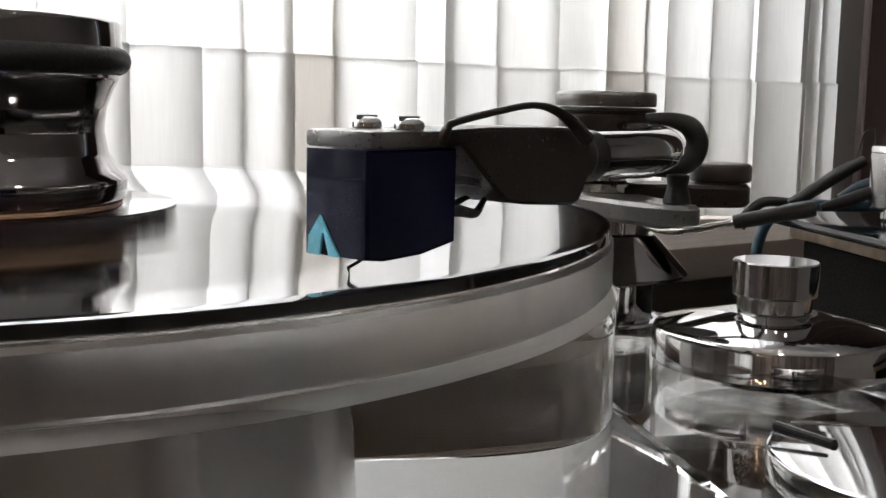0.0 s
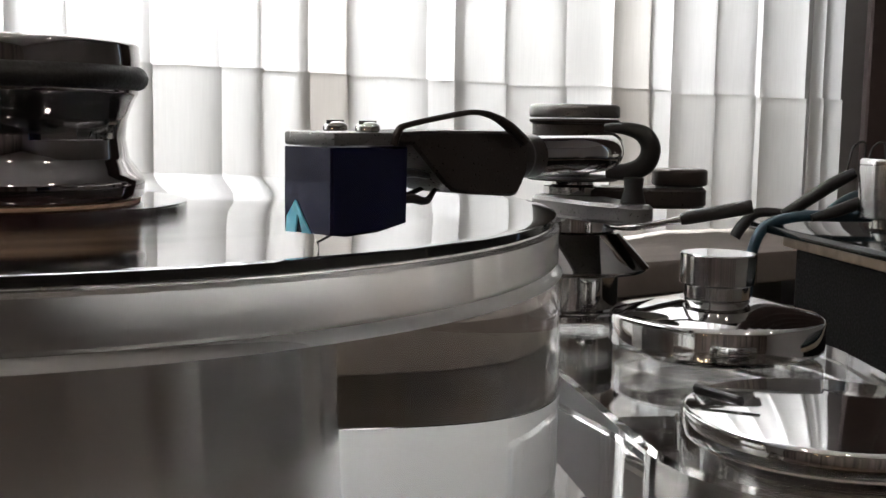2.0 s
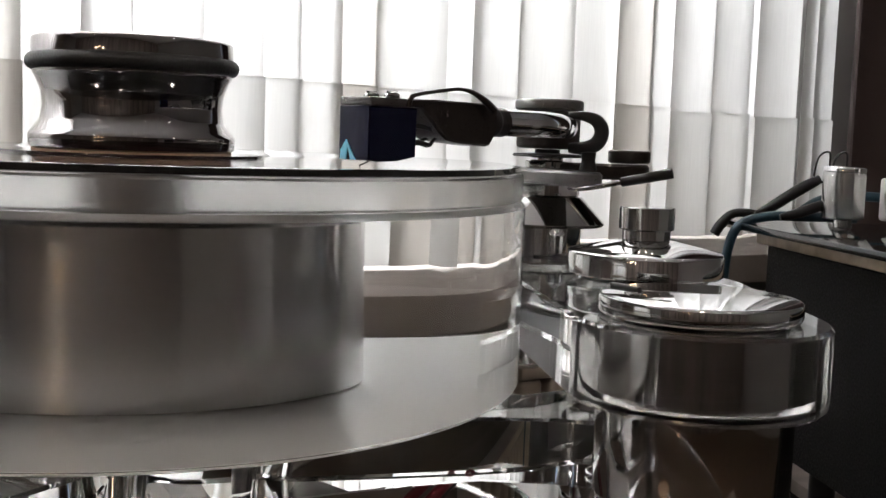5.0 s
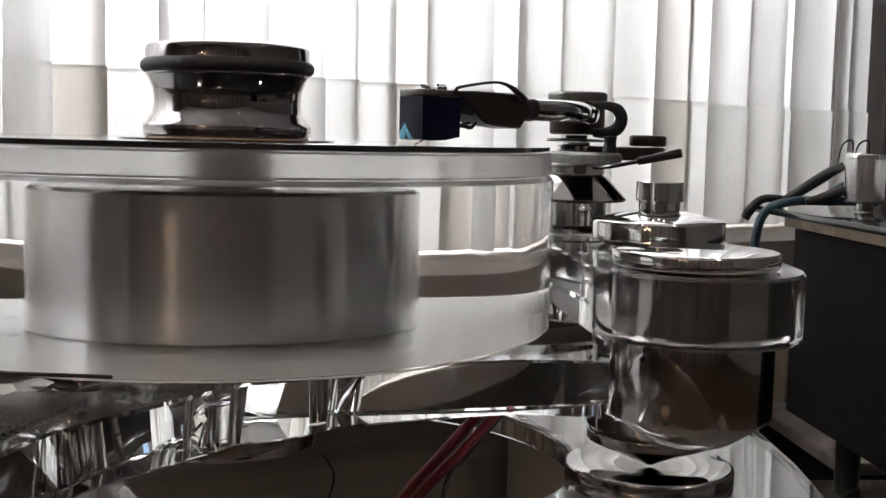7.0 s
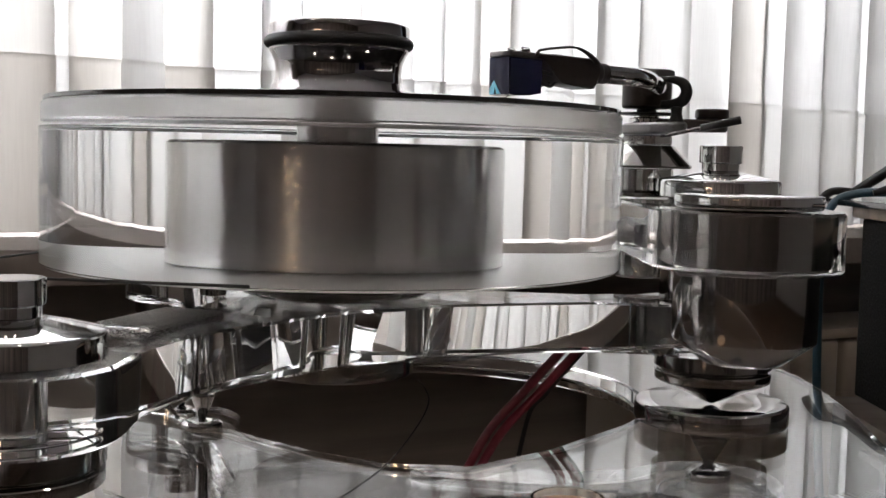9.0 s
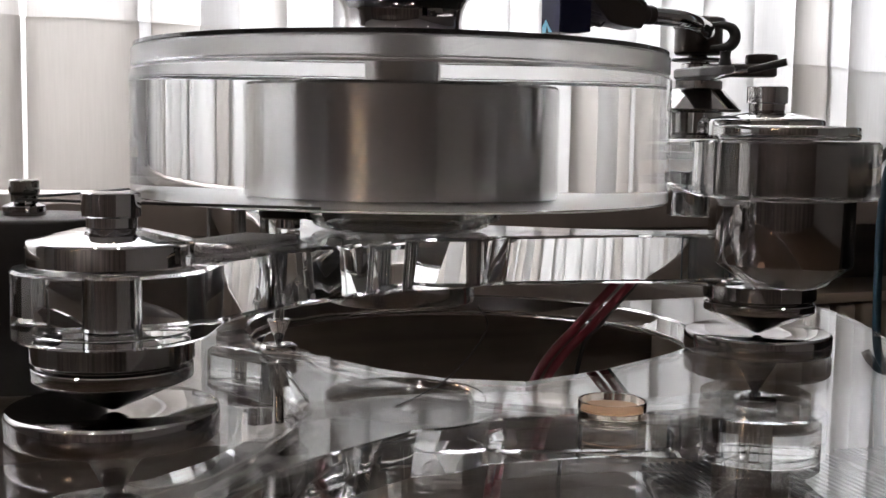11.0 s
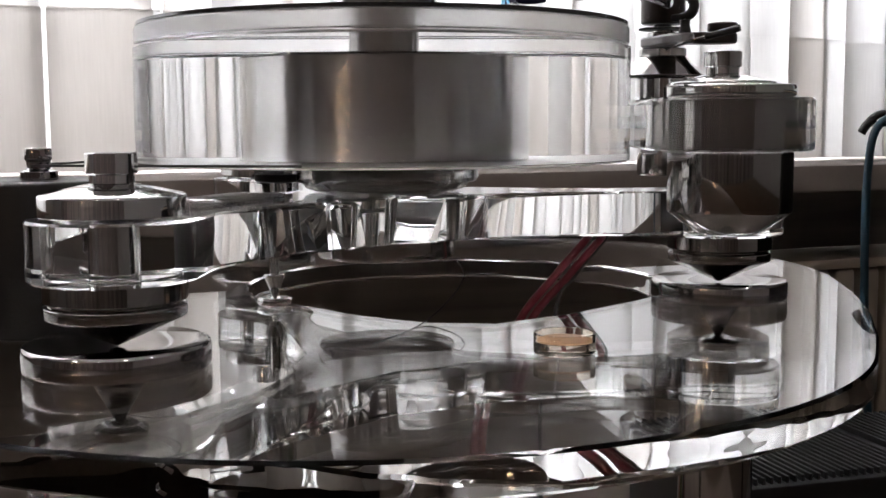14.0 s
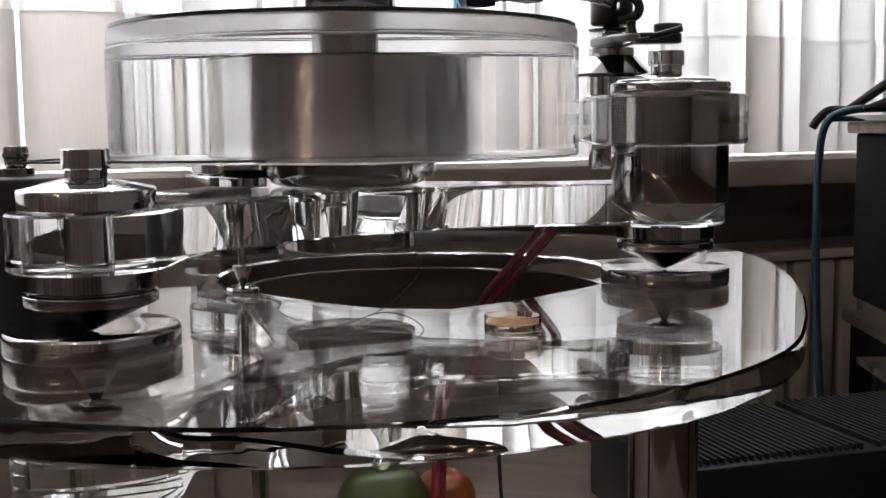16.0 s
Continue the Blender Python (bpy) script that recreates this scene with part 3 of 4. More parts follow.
part("underside", lathe([(0.0, -0.0829), (0.1508, -0.0829), (0.1508, -0.0819), (0, -0.0819)], 192, 0), FROST_PAINT, platter, "sanded white underside")
part("core", lathe([(0, -0.0816), (0.0602, -0.0816), (0.0607, -0.0812), (0.0607, -0.0218), (0.0592, -0.0203), (0, -0.0203)], 144, 0), ALU, platter, "brushed aluminium inner drum")
part("hub", lathe([(0, -0.0199), (0.0147, -0.0199), (0.0147, -0.0030), (0, -0.0030)], 64, 0), ALU, platter)

record = thing("record", "black vinyl record lying on the platter", "record", (0, 0, 0))
part("disc", lathe([(0.0, -0.0023), (0.1500, -0.0023), (0.1505, -0.0020), (0.1505, -0.0002), (0.1495, 0.0), (0.1460, -0.0003), (0.0510, -0.0003), (0.0505, -0.0004), (0, -0.0004)], 192, 0), VINYL, record)
part("paper_label", lathe([(0.0, -0.0003), (0.0500, -0.0003), (0.0500, 0.0002), (0, 0.0002)], 96, 0), PAPER, record, "glossy dark red paper centre label")

clamp = thing("record_clamp", "dark polished waisted record clamp with rubber ring", "record clamp", (0, 0, 0))
part("body", lathe([(0, 0.0008), (0.037, 0.0008), (0.0385, 0.0016), (0.0388, 0.0062), (0.0372, 0.0082), (0.0345, 0.0118), (0.0336, 0.017), (0.0342, 0.0225), (0.0362, 0.0275), (0.0372, 0.0290), (0.0372, 0.0305), (0.036, 0.031), (0.036, 0.035), (0.0378, 0.0356), (0.0378, 0.0418), (0.0365, 0.0428), (0.015, 0.0440), (0, 0.0440)], 128, 0.0003), SMOKE, clamp)
part("rubber_ring", ring(0.0367, 0.0033, 0.0332, 96), RUBBER, clamp, "black rubber ring")
part("foot_pad", lathe([(0, 0.00025), (0.0375, 0.00025), (0.0375, 0.0007), (0, 0.0007)], 64, 0), CORK, clamp, "tan felt pad")


# ---- motor with pulley and belt ----
MX, MY = -0.142, -0.156
motor = thing("motor_unit", "black motor cylinder with small chrome pulley and belt", "motor", (MX, MY, 0))
part("housing", lathe([(0, BASE1 + 0.0005), (0.037, BASE1 + 0.0005), (0.038, BASE1 + 0.002), (0.038, -0.0905), (0.0365, -0.089), (0, -0.089)], 96), BLACK, motor)
part("pulley", lathe([(0, -0.089), (0.010, -0.089), (0.010, -0.0845), (0.0062, -0.083), (0.0062, -0.0792), (0.0072, -0.078), (0.0072, -0.0725), (0.0062, -0.0717), (0, -0.0717)], 48, 0.0003), DARKCHROME, motor, "small chrome pulley")
md = math.hypot(MX, MY)
ma = math.atan2(MY, MX)
for sg in (1, -1):
    tb = ma + sg * math.acos((0.1529 - 0.0066) / md)
    c, s = math.cos(tb), math.sin(tb)
    part("belt", tube([(0.0066 * c, 0.0066 * s, -0.0812), (0.1530 * c - MX, 0.1530 * s - MY, -0.0812)], 0.0007, 8), RUBBER, motor, "thin black drive belt")

# ---- tonearm ----
ARM = radians(37)
AE, AR = Vector((math.sin(ARM), math.cos(ARM), 0)), Vector((math.cos(ARM), -math.sin(ARM), 0))
AO = Vector((0.096, -0.0843, 0)) + AR * 0.00675
ARMM = Matrix(((AR.x, AE.x, 0, AO.x), (AR.y, AE.y, 0, AO.y), (0, 0, 1, 0), (0, 0, 0, 1)))


def side_slab(profile, w0, w1, bevel=0.0006):
    """A plate cut to a side profile of (s, z) pairs, across the arm from w0 to w1."""
    bm = slab(profile, w0, w1, None, bevel)
    return moved(bm, Matrix(((0, 0, 1, 0), (1, 0, 0, 0), (0, 1, 0, 0), (0, 0, 0, 1))))


tonearm = thing("tonearm", "dark tonearm with angled headshell and blue cartridge", "tonearm")
tonearm.matrix_world = ARMM
shell = part("headshell", side_slab([(0.0165, 0.0192), (0.0222, 0.0190), (0.0236, 0.0178), (0.0318, 0.0110), (0.0346, 0.0092), (0.0400, 0.0084), (0.0545, 0.0074), (0.0565, 0.0078), (0.0582, 0.0098), (0.0600, 0.0130), (0.0600, 0.0206), (0.0560, 0.0216), (0.0300, 0.0218), (0.0165, 0.0214)], -0.0066, 0.0066), DARKMETAL, tonearm, "dark bronze headshell")
part("shell_plate", box(-0.0070, 0.0070, 0.0003, 0.0172, 0.0188, 0.0215, 0.0006), GREYMETAL, shell, "grey metal mounting plate")
for w in (-0.0046, 0.0044):
    part("screw", lathe([(0, 0.0215), (0.0024, 0.0215), (0.0024, 0.0226), (0.0016, 0.0233), (0, 0.0234)], 28, 0.0002), CHROME, shell, "slotted chrome screw", (w, 0.0115, 0))
    part("screw_slot", box(w - 0.0003, w + 0.0003, 0.0094, 0.0136, 0.0228, 0.0236, 0), BLACK, shell)
strip = [(0.0070, 0.0160, 0.0190), (0.0076, 0.0166, 0.0215), (0.0080, 0.0190, 0.0229), (0.0084, 0.0340, 0.0252), (0.0086, 0.0400, 0.0255), (0.0088, 0.0450, 0.0246), (0.0090, 0.0500, 0.0225), (0.0088, 0.0550, 0.0196)]
part("finger_lift", tube(strip, [0.0009, 0.0008, 0.0006, 0.0006, 0.0006, 0.0008, 0.0012, 0.0014], 10), DARKMETAL, shell, "curved finger lift")

cart = part("cartridge", side_slab([(0.0, 0.0024), (0.004, 0.0019), (0.0125, 0.0022), (0.0205, 0.0036), (0.0205, 0.0186), (0.0, 0.0186)], -0.00675, 0.00675, 0.0005), BLUE, tonearm, "dark blue glossy cartridge body")
emb = bmesh.new()
lam = [(-0.0056, 0.0024), (-0.0054, 0.0052), (-0.0030, 0.0085), (-0.0008, 0.0052), (0.0012, 0.0024), (-0.0010, 0.0024), (-0.0021, 0.0058), (-0.0024, 0.0058), (-0.0030, 0.0024)]
fv = [emb.verts.new((w, -0.0004, z)) for w, z in lam]
bv = [emb.verts.new((w, 0.0, z)) for w, z in lam]
emb.faces.new(fv)
emb.faces.new(bv[::-1])
for i in range(len(lam)):
    j = (i + 1) % len(lam)
    emb.faces.new((fv[i], fv[j], bv[j], bv[i]))
part("emblem", emb, CYAN, cart, "light blue arch-shaped emblem")
part("stylus", merge(tube([(0.0018, 0.0075, 0.0028), (0.0010, 0.0018, 0.0006)], 0.00025, 8), tube([(0.0010, 0.0018, 0.0007), (0.0010, 0.0021, -0.0003)], [0.00025, 0.00008], 8), tube([(0.0022, 0.0080, 0.0040), (0.0017, 0.0068, 0.0022)], 0.0006, 8)), BLACK, cart, "thin bent stylus cantilever")
for w, z0, z1 in ((-0.004, 0.0128, 0.0122), (0.004, 0.0131, 0.0118), (-0.004, 0.0082, 0.0105), (0.004, 0.0079, 0.0108)):
    part("lead_wire", tube([(w, 0.0203, z0), (w, 0.0245, z0 + 0.0002), (w * 0.9, 0.0295, z0 - 0.0005), (w * 0.5, 0.0340, (z0 + z1) / 2), (w * 0.3, 0.0385, z1)], [0.0009, 0.0010, 0.0008, 0.0005, 0.0005], 8), BLACK, tonearm, "sleeved cartridge lead")
AXZ = 0.0158
part("collar", moved(lathe([(0, 0), (0.0054, 0), (0.0054, 0.004), (0.0050, 0.0048), (0.0050, 0.010), (0, 0.0105)], 48, 0.0004), pose(0, 0.0602, AXZ, -90)), DARKMETAL, tonearm, "dark locking collar")
ai = ARMM.inverted()
bend = [(0, 0.066, AXZ), (0, 0.080, AXZ), (0, 0.093, AXZ)] + [tuple(ai @ Vector(p)) for p in ((0.1628, 0.004, AXZ), (0.1650, 0.026, AXZ), (0.1672, 0.06, AXZ), (0.1615, 0.106, AXZ))]
part("arm_tube", tube(bend, 0.0047, 28, steps=12), CHROME, tonearm, "polished curved arm tube")
ti = ai @ Vector((*TT, 0))
part("pivot_housing", lathe([(0, 0.0062), (0.0138, 0.0062), (0.0150, 0.0074), (0.0150, 0.0225), (0.0162, 0.0230), (0.0162, 0.0240), (0.0140, 0.0243), (0, 0.0243)], 80, 0.0004), DARKMETAL, tonearm, "bronze anodised pivot housing", (ti.x, ti.y, 0))
part("pivot_cap", lathe([(0, 0.0246), (0.0158, 0.0246), (0.0162, 0.0252), (0.0162, 0.0285), (0.0150, 0.0294), (0, 0.0296)], 80, 0.0003), GREYMETAL, tonearm, "round grey cap", (ti.x, ti.y, 0))

armbase = thing("cueing_column", "chrome column with arm rest, lever and knob on the arm board", "column", (*TT, 0))
part("column", lathe([(0, AB1 + 0.0005), (0.0205, AB1 + 0.0005), (0.0205, -0.0440), (0.0175, -0.0435), (0.0175, -0.0300), (0, -0.0300)], 72), CHROME, armbase)
part("flare", lathe([(0, -0.0298), (0.0275, -0.0298), (0.0285, -0.0285), (0.0172, -0.0160), (0, -0.0160)], 72, 0.0003), DARKCHROME, armbase, "conical dark chrome flare")
part("stem", lathe([(0, -0.0158), (0.0160, -0.0158), (0.0160, -0.0100), (0, -0.0100)], 64), CHROME, armbase)
part("collar", lathe([(0, -0.0028), (0.0105, -0.0028), (0.0105, 0.0004), (0.0075, 0.0006), (0.0075, 0.0022), (0, 0.0022)], 48, 0.0003), CHROME, armbase)
part("disc", lathe([(0, 0.0024), (0.0160, 0.0024), (0.0166, 0.0030), (0.0160, 0.0038), (0.006, 0.0042), (0.006, 0.0060), (0, 0.0060)], 64, 0), BLACK, armbase)
part("nut", lathe([(0, -0.0960), (0.0160, -0.0960), (0.0165, -0.0950), (0.0165, AB0 - 0.0005), (0, AB0 - 0.0005)], 64), CHROME, armbase)
off = Matrix.Translation((-TT[0], -TT[1], 0))
part("bracket", moved(slab(hull([(TT[0] - 0.002, TT[1] - 0.004, 0.0125), (0.1665, 0.0838, 0.0045), (0.1785, 0.0748, 0.0055)]), -0.0096, -0.0030), off), GREYMETAL, armbase, "grey rest bracket")
part("rest_post", moved(lathe([(0, -0.0028), (0.0042, -0.0028), (0.0030, 0.0020), (0.0034, 0.0055), (0, 0.0060)], 32, 0.0002), Matrix.Translation((0.1777 - TT[0], 0.0778 - TT[1], 0))), BLACK, armbase)
clip = [(0.1690, 0.0815, 0.0072), (0.1760, 0.0800, 0.0074), (0.1812, 0.0795, 0.0098), (0.1830, 0.0795, 0.0148), (0.1808, 0.0795, 0.0193), (0.1755, 0.0800, 0.0213), (0.1680, 0.0815, 0.0216)]
part("rest_clip", moved(tube(clip, [0.0022, 0.0030, 0.0034, 0.0033, 0.0030, 0.0022, 0.0013], 14), off), BLACK, armbase, "curved black arm rest clip")
part("side_arm", moved(slab(hull([(TT[0] + 0.006, TT[1], 0.0085), (0.1985, 0.1236, 0.0098)]), -0.0072, 0.0002), off), DARKMETAL, armbase, "bronze side arm")
part("knob", merge(moved(lathe([(0, 0.0006), (0.0090, 0.0006), (0.0101, 0.0014), (0.0101, 0.0060), (0.0092, 0.0068), (0, 0.0068)], 36, 0.0003), Matrix.Translation((0.1985 - TT[0], 0.1236 - TT[1], 0)))), DARKMETAL, armbase, "round bronze adjusting knob")
lev0, lev1 = Vector((0.1773, 0.0675, -0.0098)), Vector((0.2124, 0.0609, -0.0019))
lever = part("lever", moved(tube([(0.1700, 0.0850, -0.0105), lev0, lev0.lerp(lev1, 0.5)], 0.0011, 12), off), DARKCHROME, armbase, "slim cueing lever")
part("lever_grip", moved(tube([lev0.lerp(lev1, 0.42), lev0.lerp(lev1, 0.46), lev0.lerp(lev1, 0.97), lev1], [0.0016, 0.0021, 0.0023, 0.0017], 16), off), BLACK, lever, "black rubber grip")

# ---- small things on the base plate and the subframe ----
dish = thing("glass_dish", "small round clear glass dish with tan filling on the base plate", "dish", (0.143, -0.1455, 0))
part("bowl", lathe([(0, BASE1 + 0.0004), (0.0145, BASE1 + 0.0004), (0.0150, BASE1 + 0.0012), (0.0150, BASE1 + 0.0105), (0.0138, BASE1 + 0.0105), (0.0138, BASE1 + 0.0062), (0, BASE1 + 0.0062)], 64, 0.0003), DISHM, dish)
part("filling", lathe([(0, BASE1 + 0.0064), (0.0134, BASE1 + 0.0064), (0.0134, BASE1 + 0.0072), (0, BASE1 + 0.0072)], 48, 0), CORK, dish, "tan disc inside")

spike = thing("spike_foot", "small polished spike standing in a chrome cup", "spike", (-0.058, -0.043, 0))
part("cup", lathe([(0, BASE1 + 0.0004), (0.0095, BASE1 + 0.0004), (0.0108, BASE1 + 0.0020), (0.0108, BASE1 + 0.0040), (0.0085, BASE1 + 0.0052), (0.003, BASE1 + 0.0035), (0, BASE1 + 0.0035)], 48, 0.0003), CHROME, spike)
part("cone", lathe([(0, BASE1 + 0.0036), (0.0010, BASE1 + 0.0042), (0.0064, BASE1 + 0.0180), (0.0064, BASE1 + 0.0192), (0.0030, BASE1 + 0.0196), (0.0030, SUB0 - 0.0003), (0, SUB0 - 0.0003)], 48, 0.0002), CHROME, spike)

plate_a = math.atan2(TC[1], TC[0])
single("name_plate", moved(box(-0.031, 0.031, -0.0155, 0.0155, SUB1 + 0.0006, SUB1 + 0.0052, 0.0018, 3), Matrix.Translation((-0.034, -0.146, 0)) @ Matrix.Rotation(plate_a + 0.10, 4, "Z")), SATIN, "flat satin aluminium plate lying on the subframe arm", "metal plate")

stop = thing("levelling_knob", "flat black knob on a short stem on the subframe", "knob", (-0.058, -0.030, 0))
part("stem", lathe([(0, SUB1 + 0.0004), (0.007, SUB1 + 0.0004), (0.007, -0.0955), (0, -0.0955)], 32), CHROME, stop)
part("top", lathe([(0, -0.0953), (0.0155, -0.0953), (0.0165, -0.0945), (0.0165, -0.0905), (0, -0.0900)], 48), BLACK, stop)

for i, dx in enumerate((0.0, 0.009)):
    single("red_cable", tube([(0.121 + dx, 0.052, -0.1306), (0.117 + dx, 0.060, -0.137), (0.097 + dx, 0.06, -0.161), (0.070 + dx * 0.8, 0.06, -0.198), (0.04 + dx * 0.6, 0.07, -0.28), (0.03 + dx, 0.09, -0.436)], 0.0027, 14), REDCABLE, "dark red cable running down through the cut-out", "cable", group="cables below the arm")
single("black_cable", tube([(0.133, 0.052, -0.1306), (0.129, 0.060, -0.137), (0.110, 0.06, -0.161), (0.098, 0.06, -0.183), (0.085, 0.07, -0.28), (0.09, 0.09, -0.436)], 0.0014, 10), RUBBER, "thin black cable running down through the cut-out", "cable", group="cables below the arm")
single("thread_wire", tube([(0.052, -0.02, -0.142), (0.060, -0.03, -0.150), (0.058, -0.05, -0.1605), (0.052, -0.09, -0.1703), (0.046, -0.15, -0.1703)], 0.0004, 6), RUBBER, "thin black wire hanging from the bearing", "wire")

# ---- rack below ----
RACK1 = -0.44
rack = thing("rack_table", "low dark wooden rack board carrying the turntable", "rack", (0, 0, 0))
part("board", box(-0.75, 0.62, -0.45, 0.72, RACK1 - 0.03, RACK1, 0.003), PARAPET, rack)
for x in (-0.70, 0.57):
    for y in (-0.40, 0.66):
        part("leg", box(x - 0.025, x + 0.025, y - 0.025, y + 0.025, FLOOR + 0.0005, RACK1 - 0.0305, 0.002), FLOORW, rack)


def fruit(name, label, category, x, y, r, mat):
    bm = lathe([(0, 0.12 * r), (0.25 * r, 0.02 * r), (0.6 * r, 0.2 * r), (0.92 * r, 0.62 * r), (r, 1.0 * r), (0.9 * r, 1.42 * r), (0.6 * r, 1.76 * r), (0.25 * r, 1.84 * r), (0.06 * r, 1.72 * r), (0, 1.70 * r)], 36, 0.1 * r)
    return single(name, bm, mat, label, category, (x, y, RACK1 + 0.0002))


fruit("green_apple", "green apple lying on the rack board", "fruit", -0.055, 0.22, 0.042, FRUITG)
fruit("orange", "orange lying on the rack board beside an apple", "fruit", -0.018, 0.29, 0.030, FRUITO)
fruit("plum", "dark plum lying on the rack board", "fruit", -0.125, 0.18, 0.024, DARKMETAL)

# ---- amplifier with cooling fins ----
FA = math.atan2(-0.121, 0.078)
amp = thing("amplifier", "black amplifier with rows of cooling fins on top", "amplifier")
amp.matrix_world = Matrix.Translation((0.305, 0.455, 0)) @ Matrix.Rotation(FA, 4, "Z")
part("case", box(-0.085, 0.095, -0.19, 0.23, -0.44 + 0.0005, -0.3665, 0.003), BLACK, amp)
finmesh = None
for blk in (-0.185, 0.025):
    for i in range(26):
        y = blk + i * 0.0076
        if finmesh is None:
            f = part("fin", box(-0.08, 0.09, -0.0015, 0.0015, -0.3660, -0.3600, 0.0004, 1), BLACK, amp, "", (0, y, 0))
            finmesh = f.data
        else:
            f = new("fin", finmesh)
            f.parent = amp
            f.location = (0, y, 0)

# ---- radiator below the sill ----
rad = thing("radiator", "old cream enamel radiator with vertical ribs under the sill", "radiator")
rad.matrix_world = WALLM
part("top_grille", box(0.12, 1.05, -0.075, 0.06, -0.262, -0.247, 0.004), RADI, rad)
ribm = None
for i in range(21):
    uu = 0.14 + i * 0.0435
    if ribm is None:
        f = part("rib", box(-0.0165, 0.0165, -0.07, 0.055, -0.80, -0.2625, 0.008, 3), RADI, rad, "", (uu, 0, 0))
        ribm = f.data
    else:
        f = new("rib", ribm)
        f.parent = rad
        f.location = (uu, 0, 0)
for uu in (0.2, 0.95):
    part("foot", box(uu - 0.02, uu + 0.02, -0.06, 0.05, FLOOR + 0.0005, -0.8003, 0.003), RADI, rad)

# ---- cabinet with glass top, devices and cables ----
CQ, CP = Vector((0.22, -0.975, 0)).normalized(), Vector((0.975, 0.22, 0)).normalized()
CABM = Matrix(((CP.x, -CQ.x, 0, 0.328), (CP.y, -CQ.y, 0, 0.670), (0, 0, 1, 0), (0, 0, 0, 1)))
cab = thing("media_cabinet", "black cabinet with pale wooden top board", "cabinet")
cab.matrix_world = CABM
part("top_board", box(0.022, 0.66, -0.66, -0.022, -0.0775, -0.0655, 0.002), SHELFW, cab, "pale wooden top board")
part("body", box(0.030, 0.64, -0.64, -0.03, -0.262, -0.078, 0.003), BLACKWOOD, cab)
part("back_panel", box(0.045, 0.64, -0.070, -0.058, -0.80, -0.3355, 0.002), BLACKWOOD, cab)
part("shelf", box(0.03, 0.64, -0.64, -0.05, -0.335, -0.327, 0.002), GLASS, cab, "clear glass lower shelf")
for x in (0.08, 0.62):
    for y in (-0.62, -0.07):
        part("post", lathe([(0, FLOOR + 0.0005), (0.012, FLOOR + 0.0005), (0.012, -0.2625), (0, -0.2625)], 24), BLACK, cab, "", (x, y, 0))
side = thing("side_table", "low brown wooden side table with dark panels beside the cabinet", "table")
side.matrix_world = CABM
part("top", box(0.115, 0.42, 0.020, 0.30, -0.345, -0.330, 0.002), PARAPET, side, "brown wooden top")
part("panel", box(0.125, 0.41, 0.030, 0.29, FLOOR + 0.0005, -0.3455, 0.002), BLACKWOOD, side)

gl = single("glass_plate", box(0.0, 0.66, -0.66, 0.0, -0.065, -0.0585, 0.001), SMOKEGLASS, "smoked dark glass plate lying on the cabinet top", "glass plate", CABM)

dev = thing("chrome_canister", "silver metal cylinder standing on the glass plate", "canister")
dev.matrix_world = CABM @ Matrix.Translation((0.080, -0.072, 0))
part("body", lathe([(0, -0.050), (0.0175, -0.050), (0.0185, -0.049), (0.0185, -0.0085), (0, -0.0085)], 64), ALU, dev)
part("lid", lathe([(0, -0.0083), (0.0185, -0.0083), (0.0185, -0.0045), (0.0165, -0.0032), (0, -0.0032)], 64), CHROME, dev)
part("foot", lathe([(0, -0.0583), (0.009, -0.0583), (0.009, -0.0503), (0, -0.0503)], 40), CHROME, dev)
dev2 = thing("white_device", "pale grey boxy device standing on the glass plate", "audio device")
dev2.matrix_world = CABM @ Matrix.Translation((0.125, -0.10, 0))
part("case", box(0, 0.14, -0.08, 0.05, -0.052, -0.013, 0.003), FRAMEP, dev2)
part("tube_cover", lathe([(0, -0.0128), (0.0135, -0.0128), (0.0135, 0.030), (0.012, 0.034), (0, 0.034)], 48), ALU, dev2, "", (0.02, -0.03, 0))
for x, y in ((0.015, -0.065), (0.125, -0.065), (0.015, 0.035), (0.125, 0.035)):
    part("foot", lathe([(0, -0.0583), (0.007, -0.0583), (0.007, -0.0522), (0, -0.0522)], 24), BLACK, dev2, "", (x, y, 0))


def cabin(x, y, z):
    return CABM @ Vector((x, y, z))


def plug_cable(pts, r, mat, label, name="cable"):
    return single(name, tube([cabin(*p) for p in pts], r, 14), mat, label, "cable", group="cables on the cabinet")


plug_cable([(0.022, -0.020, -0.0515), (0.034, -0.024, -0.044), (0.058, -0.032, -0.026), (0.074, -0.038, -0.016)], [0.0036, 0.0052, 0.0056, 0.004], BLACK, "thick black cable plug leaning on the glass edge", "cable_plug")
plug_cable([(0.030, -0.055, -0.0515), (0.048, -0.058, -0.046), (0.070, -0.062, -0.038), (0.095, -0.066, -0.036)], [0.003, 0.005, 0.005, 0.004], BLACK, "black cable plug lying on the glass plate", "cable_plug")
plug_cable([(0.060, -0.028, -0.048), (0.080, -0.028, -0.036), (0.110, -0.030, -0.031), (0.18, -0.05, -0.034)], 0.0045, TEAL, "teal blue cable lying over the glass plate")
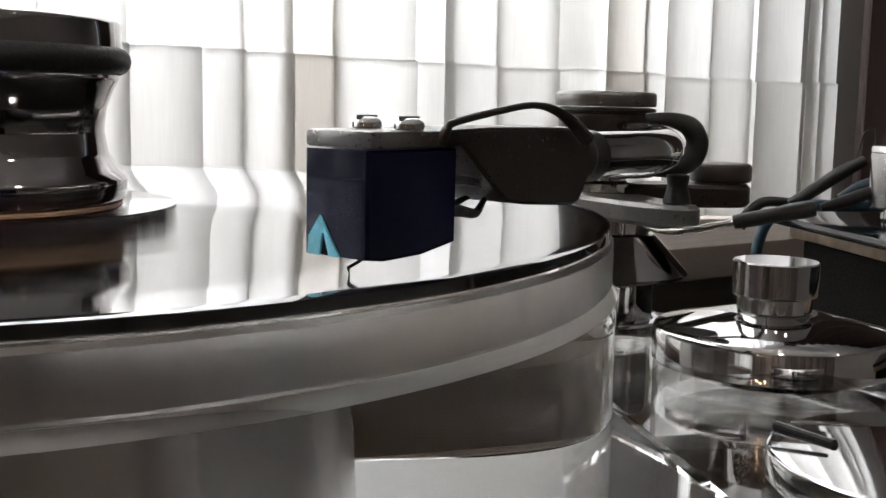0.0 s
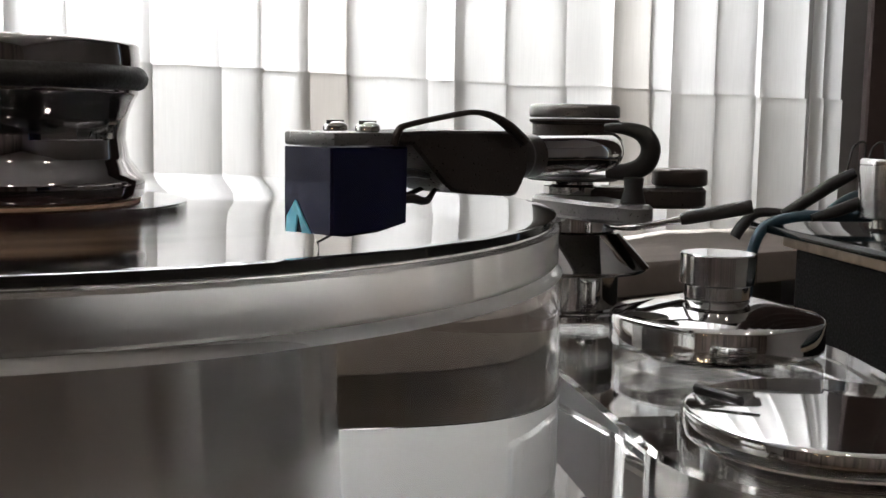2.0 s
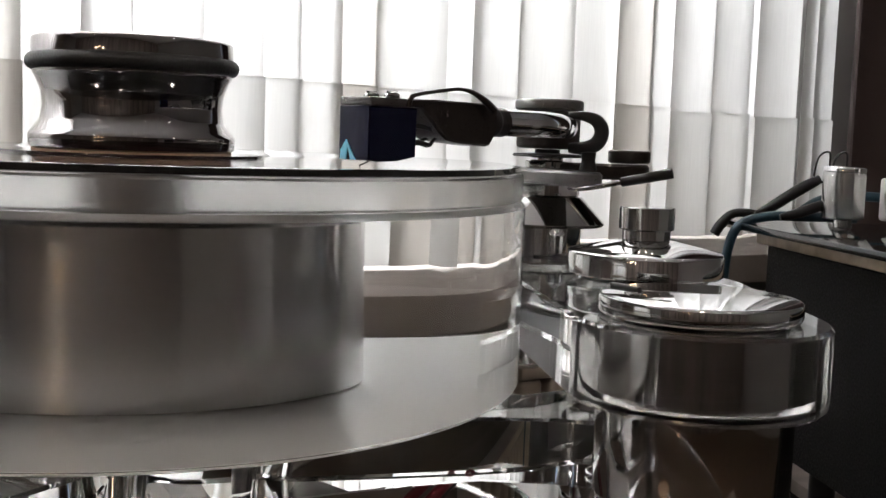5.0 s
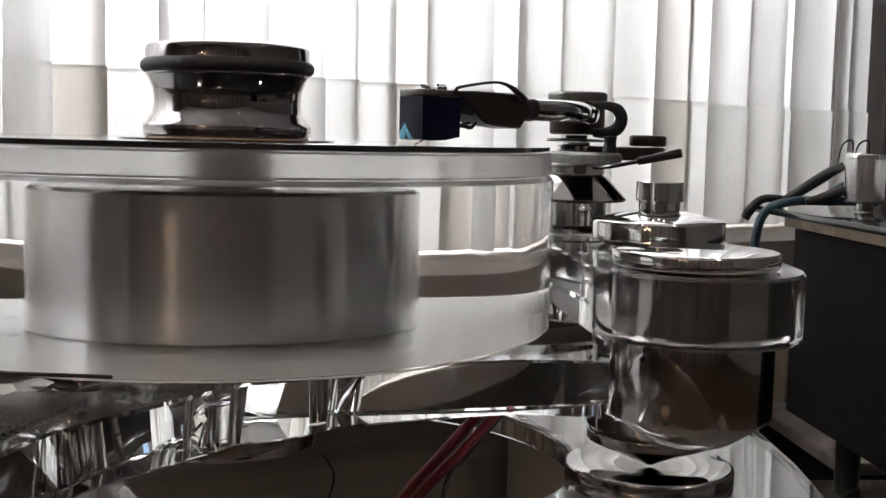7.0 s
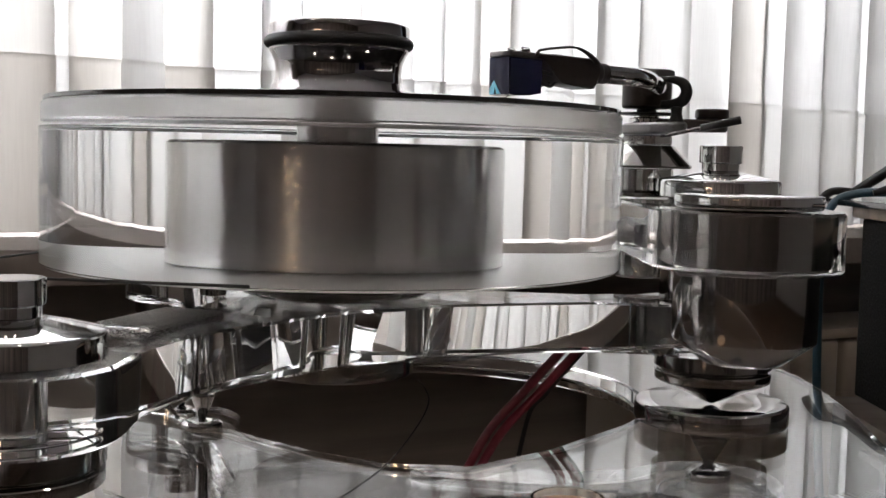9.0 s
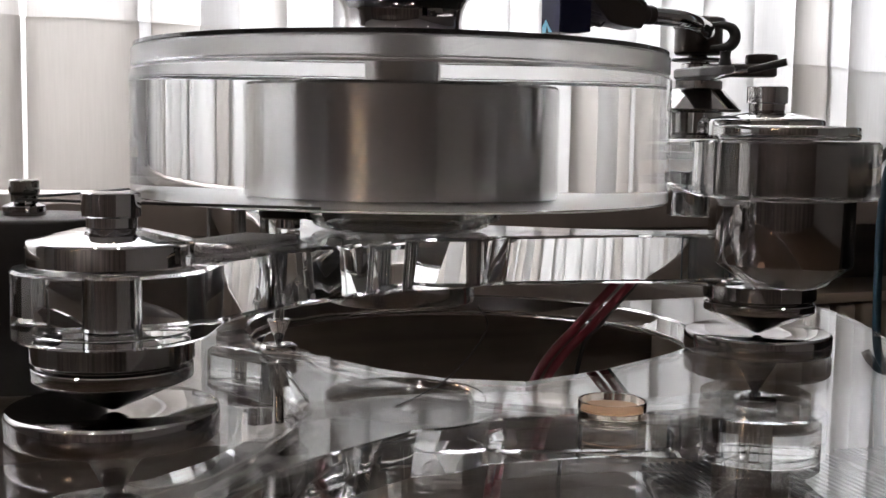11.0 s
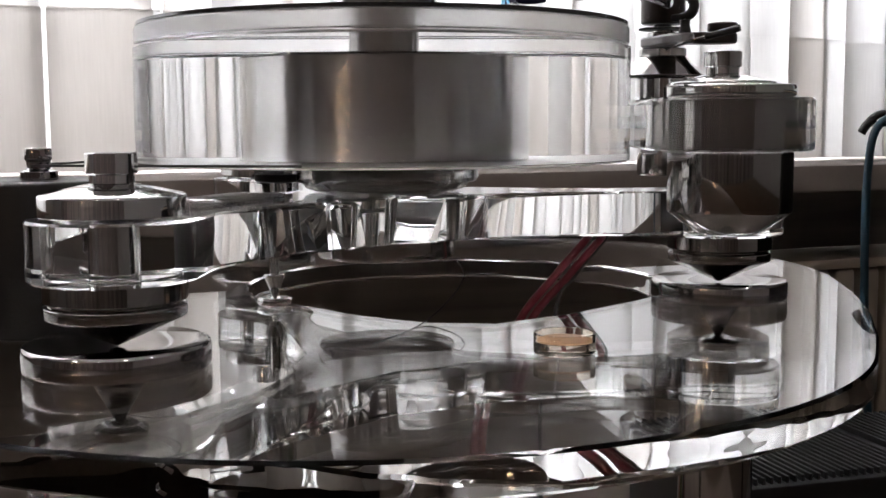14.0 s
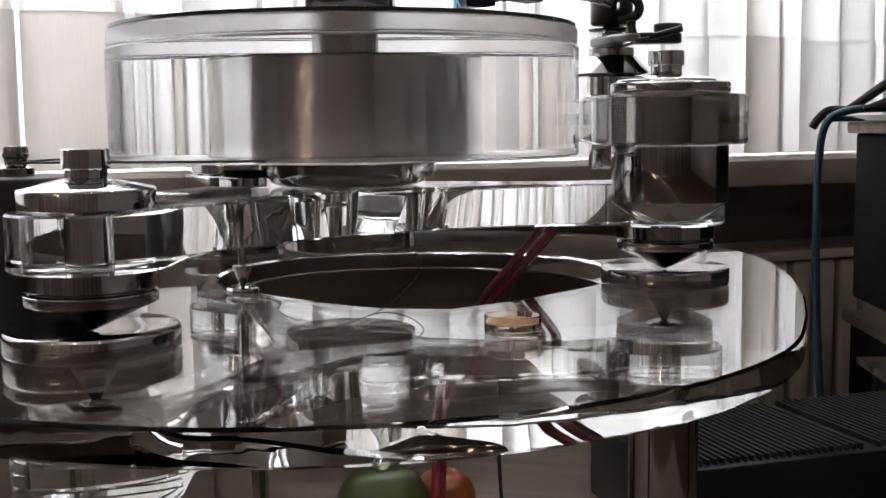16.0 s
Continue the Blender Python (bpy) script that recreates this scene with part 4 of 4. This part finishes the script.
plug_cable([(0.10, -0.06, -0.050), (0.06, -0.05, -0.0505), (0.02, -0.04, -0.0525), (-0.004, -0.035, -0.066), (-0.012, -0.035, -0.11), (-0.014, -0.04, -0.2), (-0.012, -0.05, -0.32), (0.0, -0.06, -0.50)], 0.0045, TEAL, "dark teal cable hanging over the cabinet edge")
plug_cable([(0.06, -0.020, -0.0515), (0.03, -0.014, -0.0515), (0.006, -0.008, -0.0515), (-0.006, -0.006, -0.062), (-0.012, -0.005, -0.072)], [0.003, 0.0038, 0.0042, 0.0050, 0.0048], BLACK, "black cable bent over the cabinet edge", "cable_plug")
for k, (x, y) in enumerate(((0.068, -0.036), (0.080, -0.045))):
    plug_cable([(x, y, -0.014), (x + 0.004, y, 0.004), (x + 0.014, y, 0.008), (x + 0.016, y, -0.01), (x + 0.03, y, -0.03)], 0.0009, RUBBER, "thin black wire curling above the plugs", "wire")

# lamp behind the camera, seen only as sparkles in the polished metal
flamp = thing("floor_lamp", "floor lamp with small warm bulbs", "lamp", (-0.75, -2.35, 0))
part("pole", lathe([(0, FLOOR + 0.0005), (0.14, FLOOR + 0.0005), (0.14, FLOOR + 0.02), (0.014, FLOOR + 0.03), (0.014, 0.45), (0, 0.45)], 32), DARKMETAL, flamp)
for x, z in ((-0.16, 0.42), (0.02, 0.47), (0.2, 0.40)):
    part("bulb", moved(lathe([(0, -0.03), (0.02, -0.022), (0.03, 0), (0.022, 0.022), (0, 0.032)], 24, 0.004), Matrix.Translation((x, 0.05, z))), BULB, flamp)

for x, y in ((-0.9, -1.5), (0.1, -1.9), (1.1, -1.5), (1.5, -0.4)):
    sp = thing("ceiling_spot", "small round ceiling spot lamp, switched on", "lamp", (x, y, 0), "ceiling spots")
    part("rim", ring(0.066, 0.008, CEIL - 0.006, 40, 10), CHROME, sp)
    part("lens", lathe([(0, CEIL - 0.006), (0.058, CEIL - 0.006), (0.058, CEIL - 0.001), (0, CEIL - 0.001)], 32, 0), SPOT, sp)

for o in scene.objects:
    if o.type == "MESH" and o.data.materials and o.data.materials[0] in (ACRYL, GLASS, DISHM):
        o.visible_shadow = False
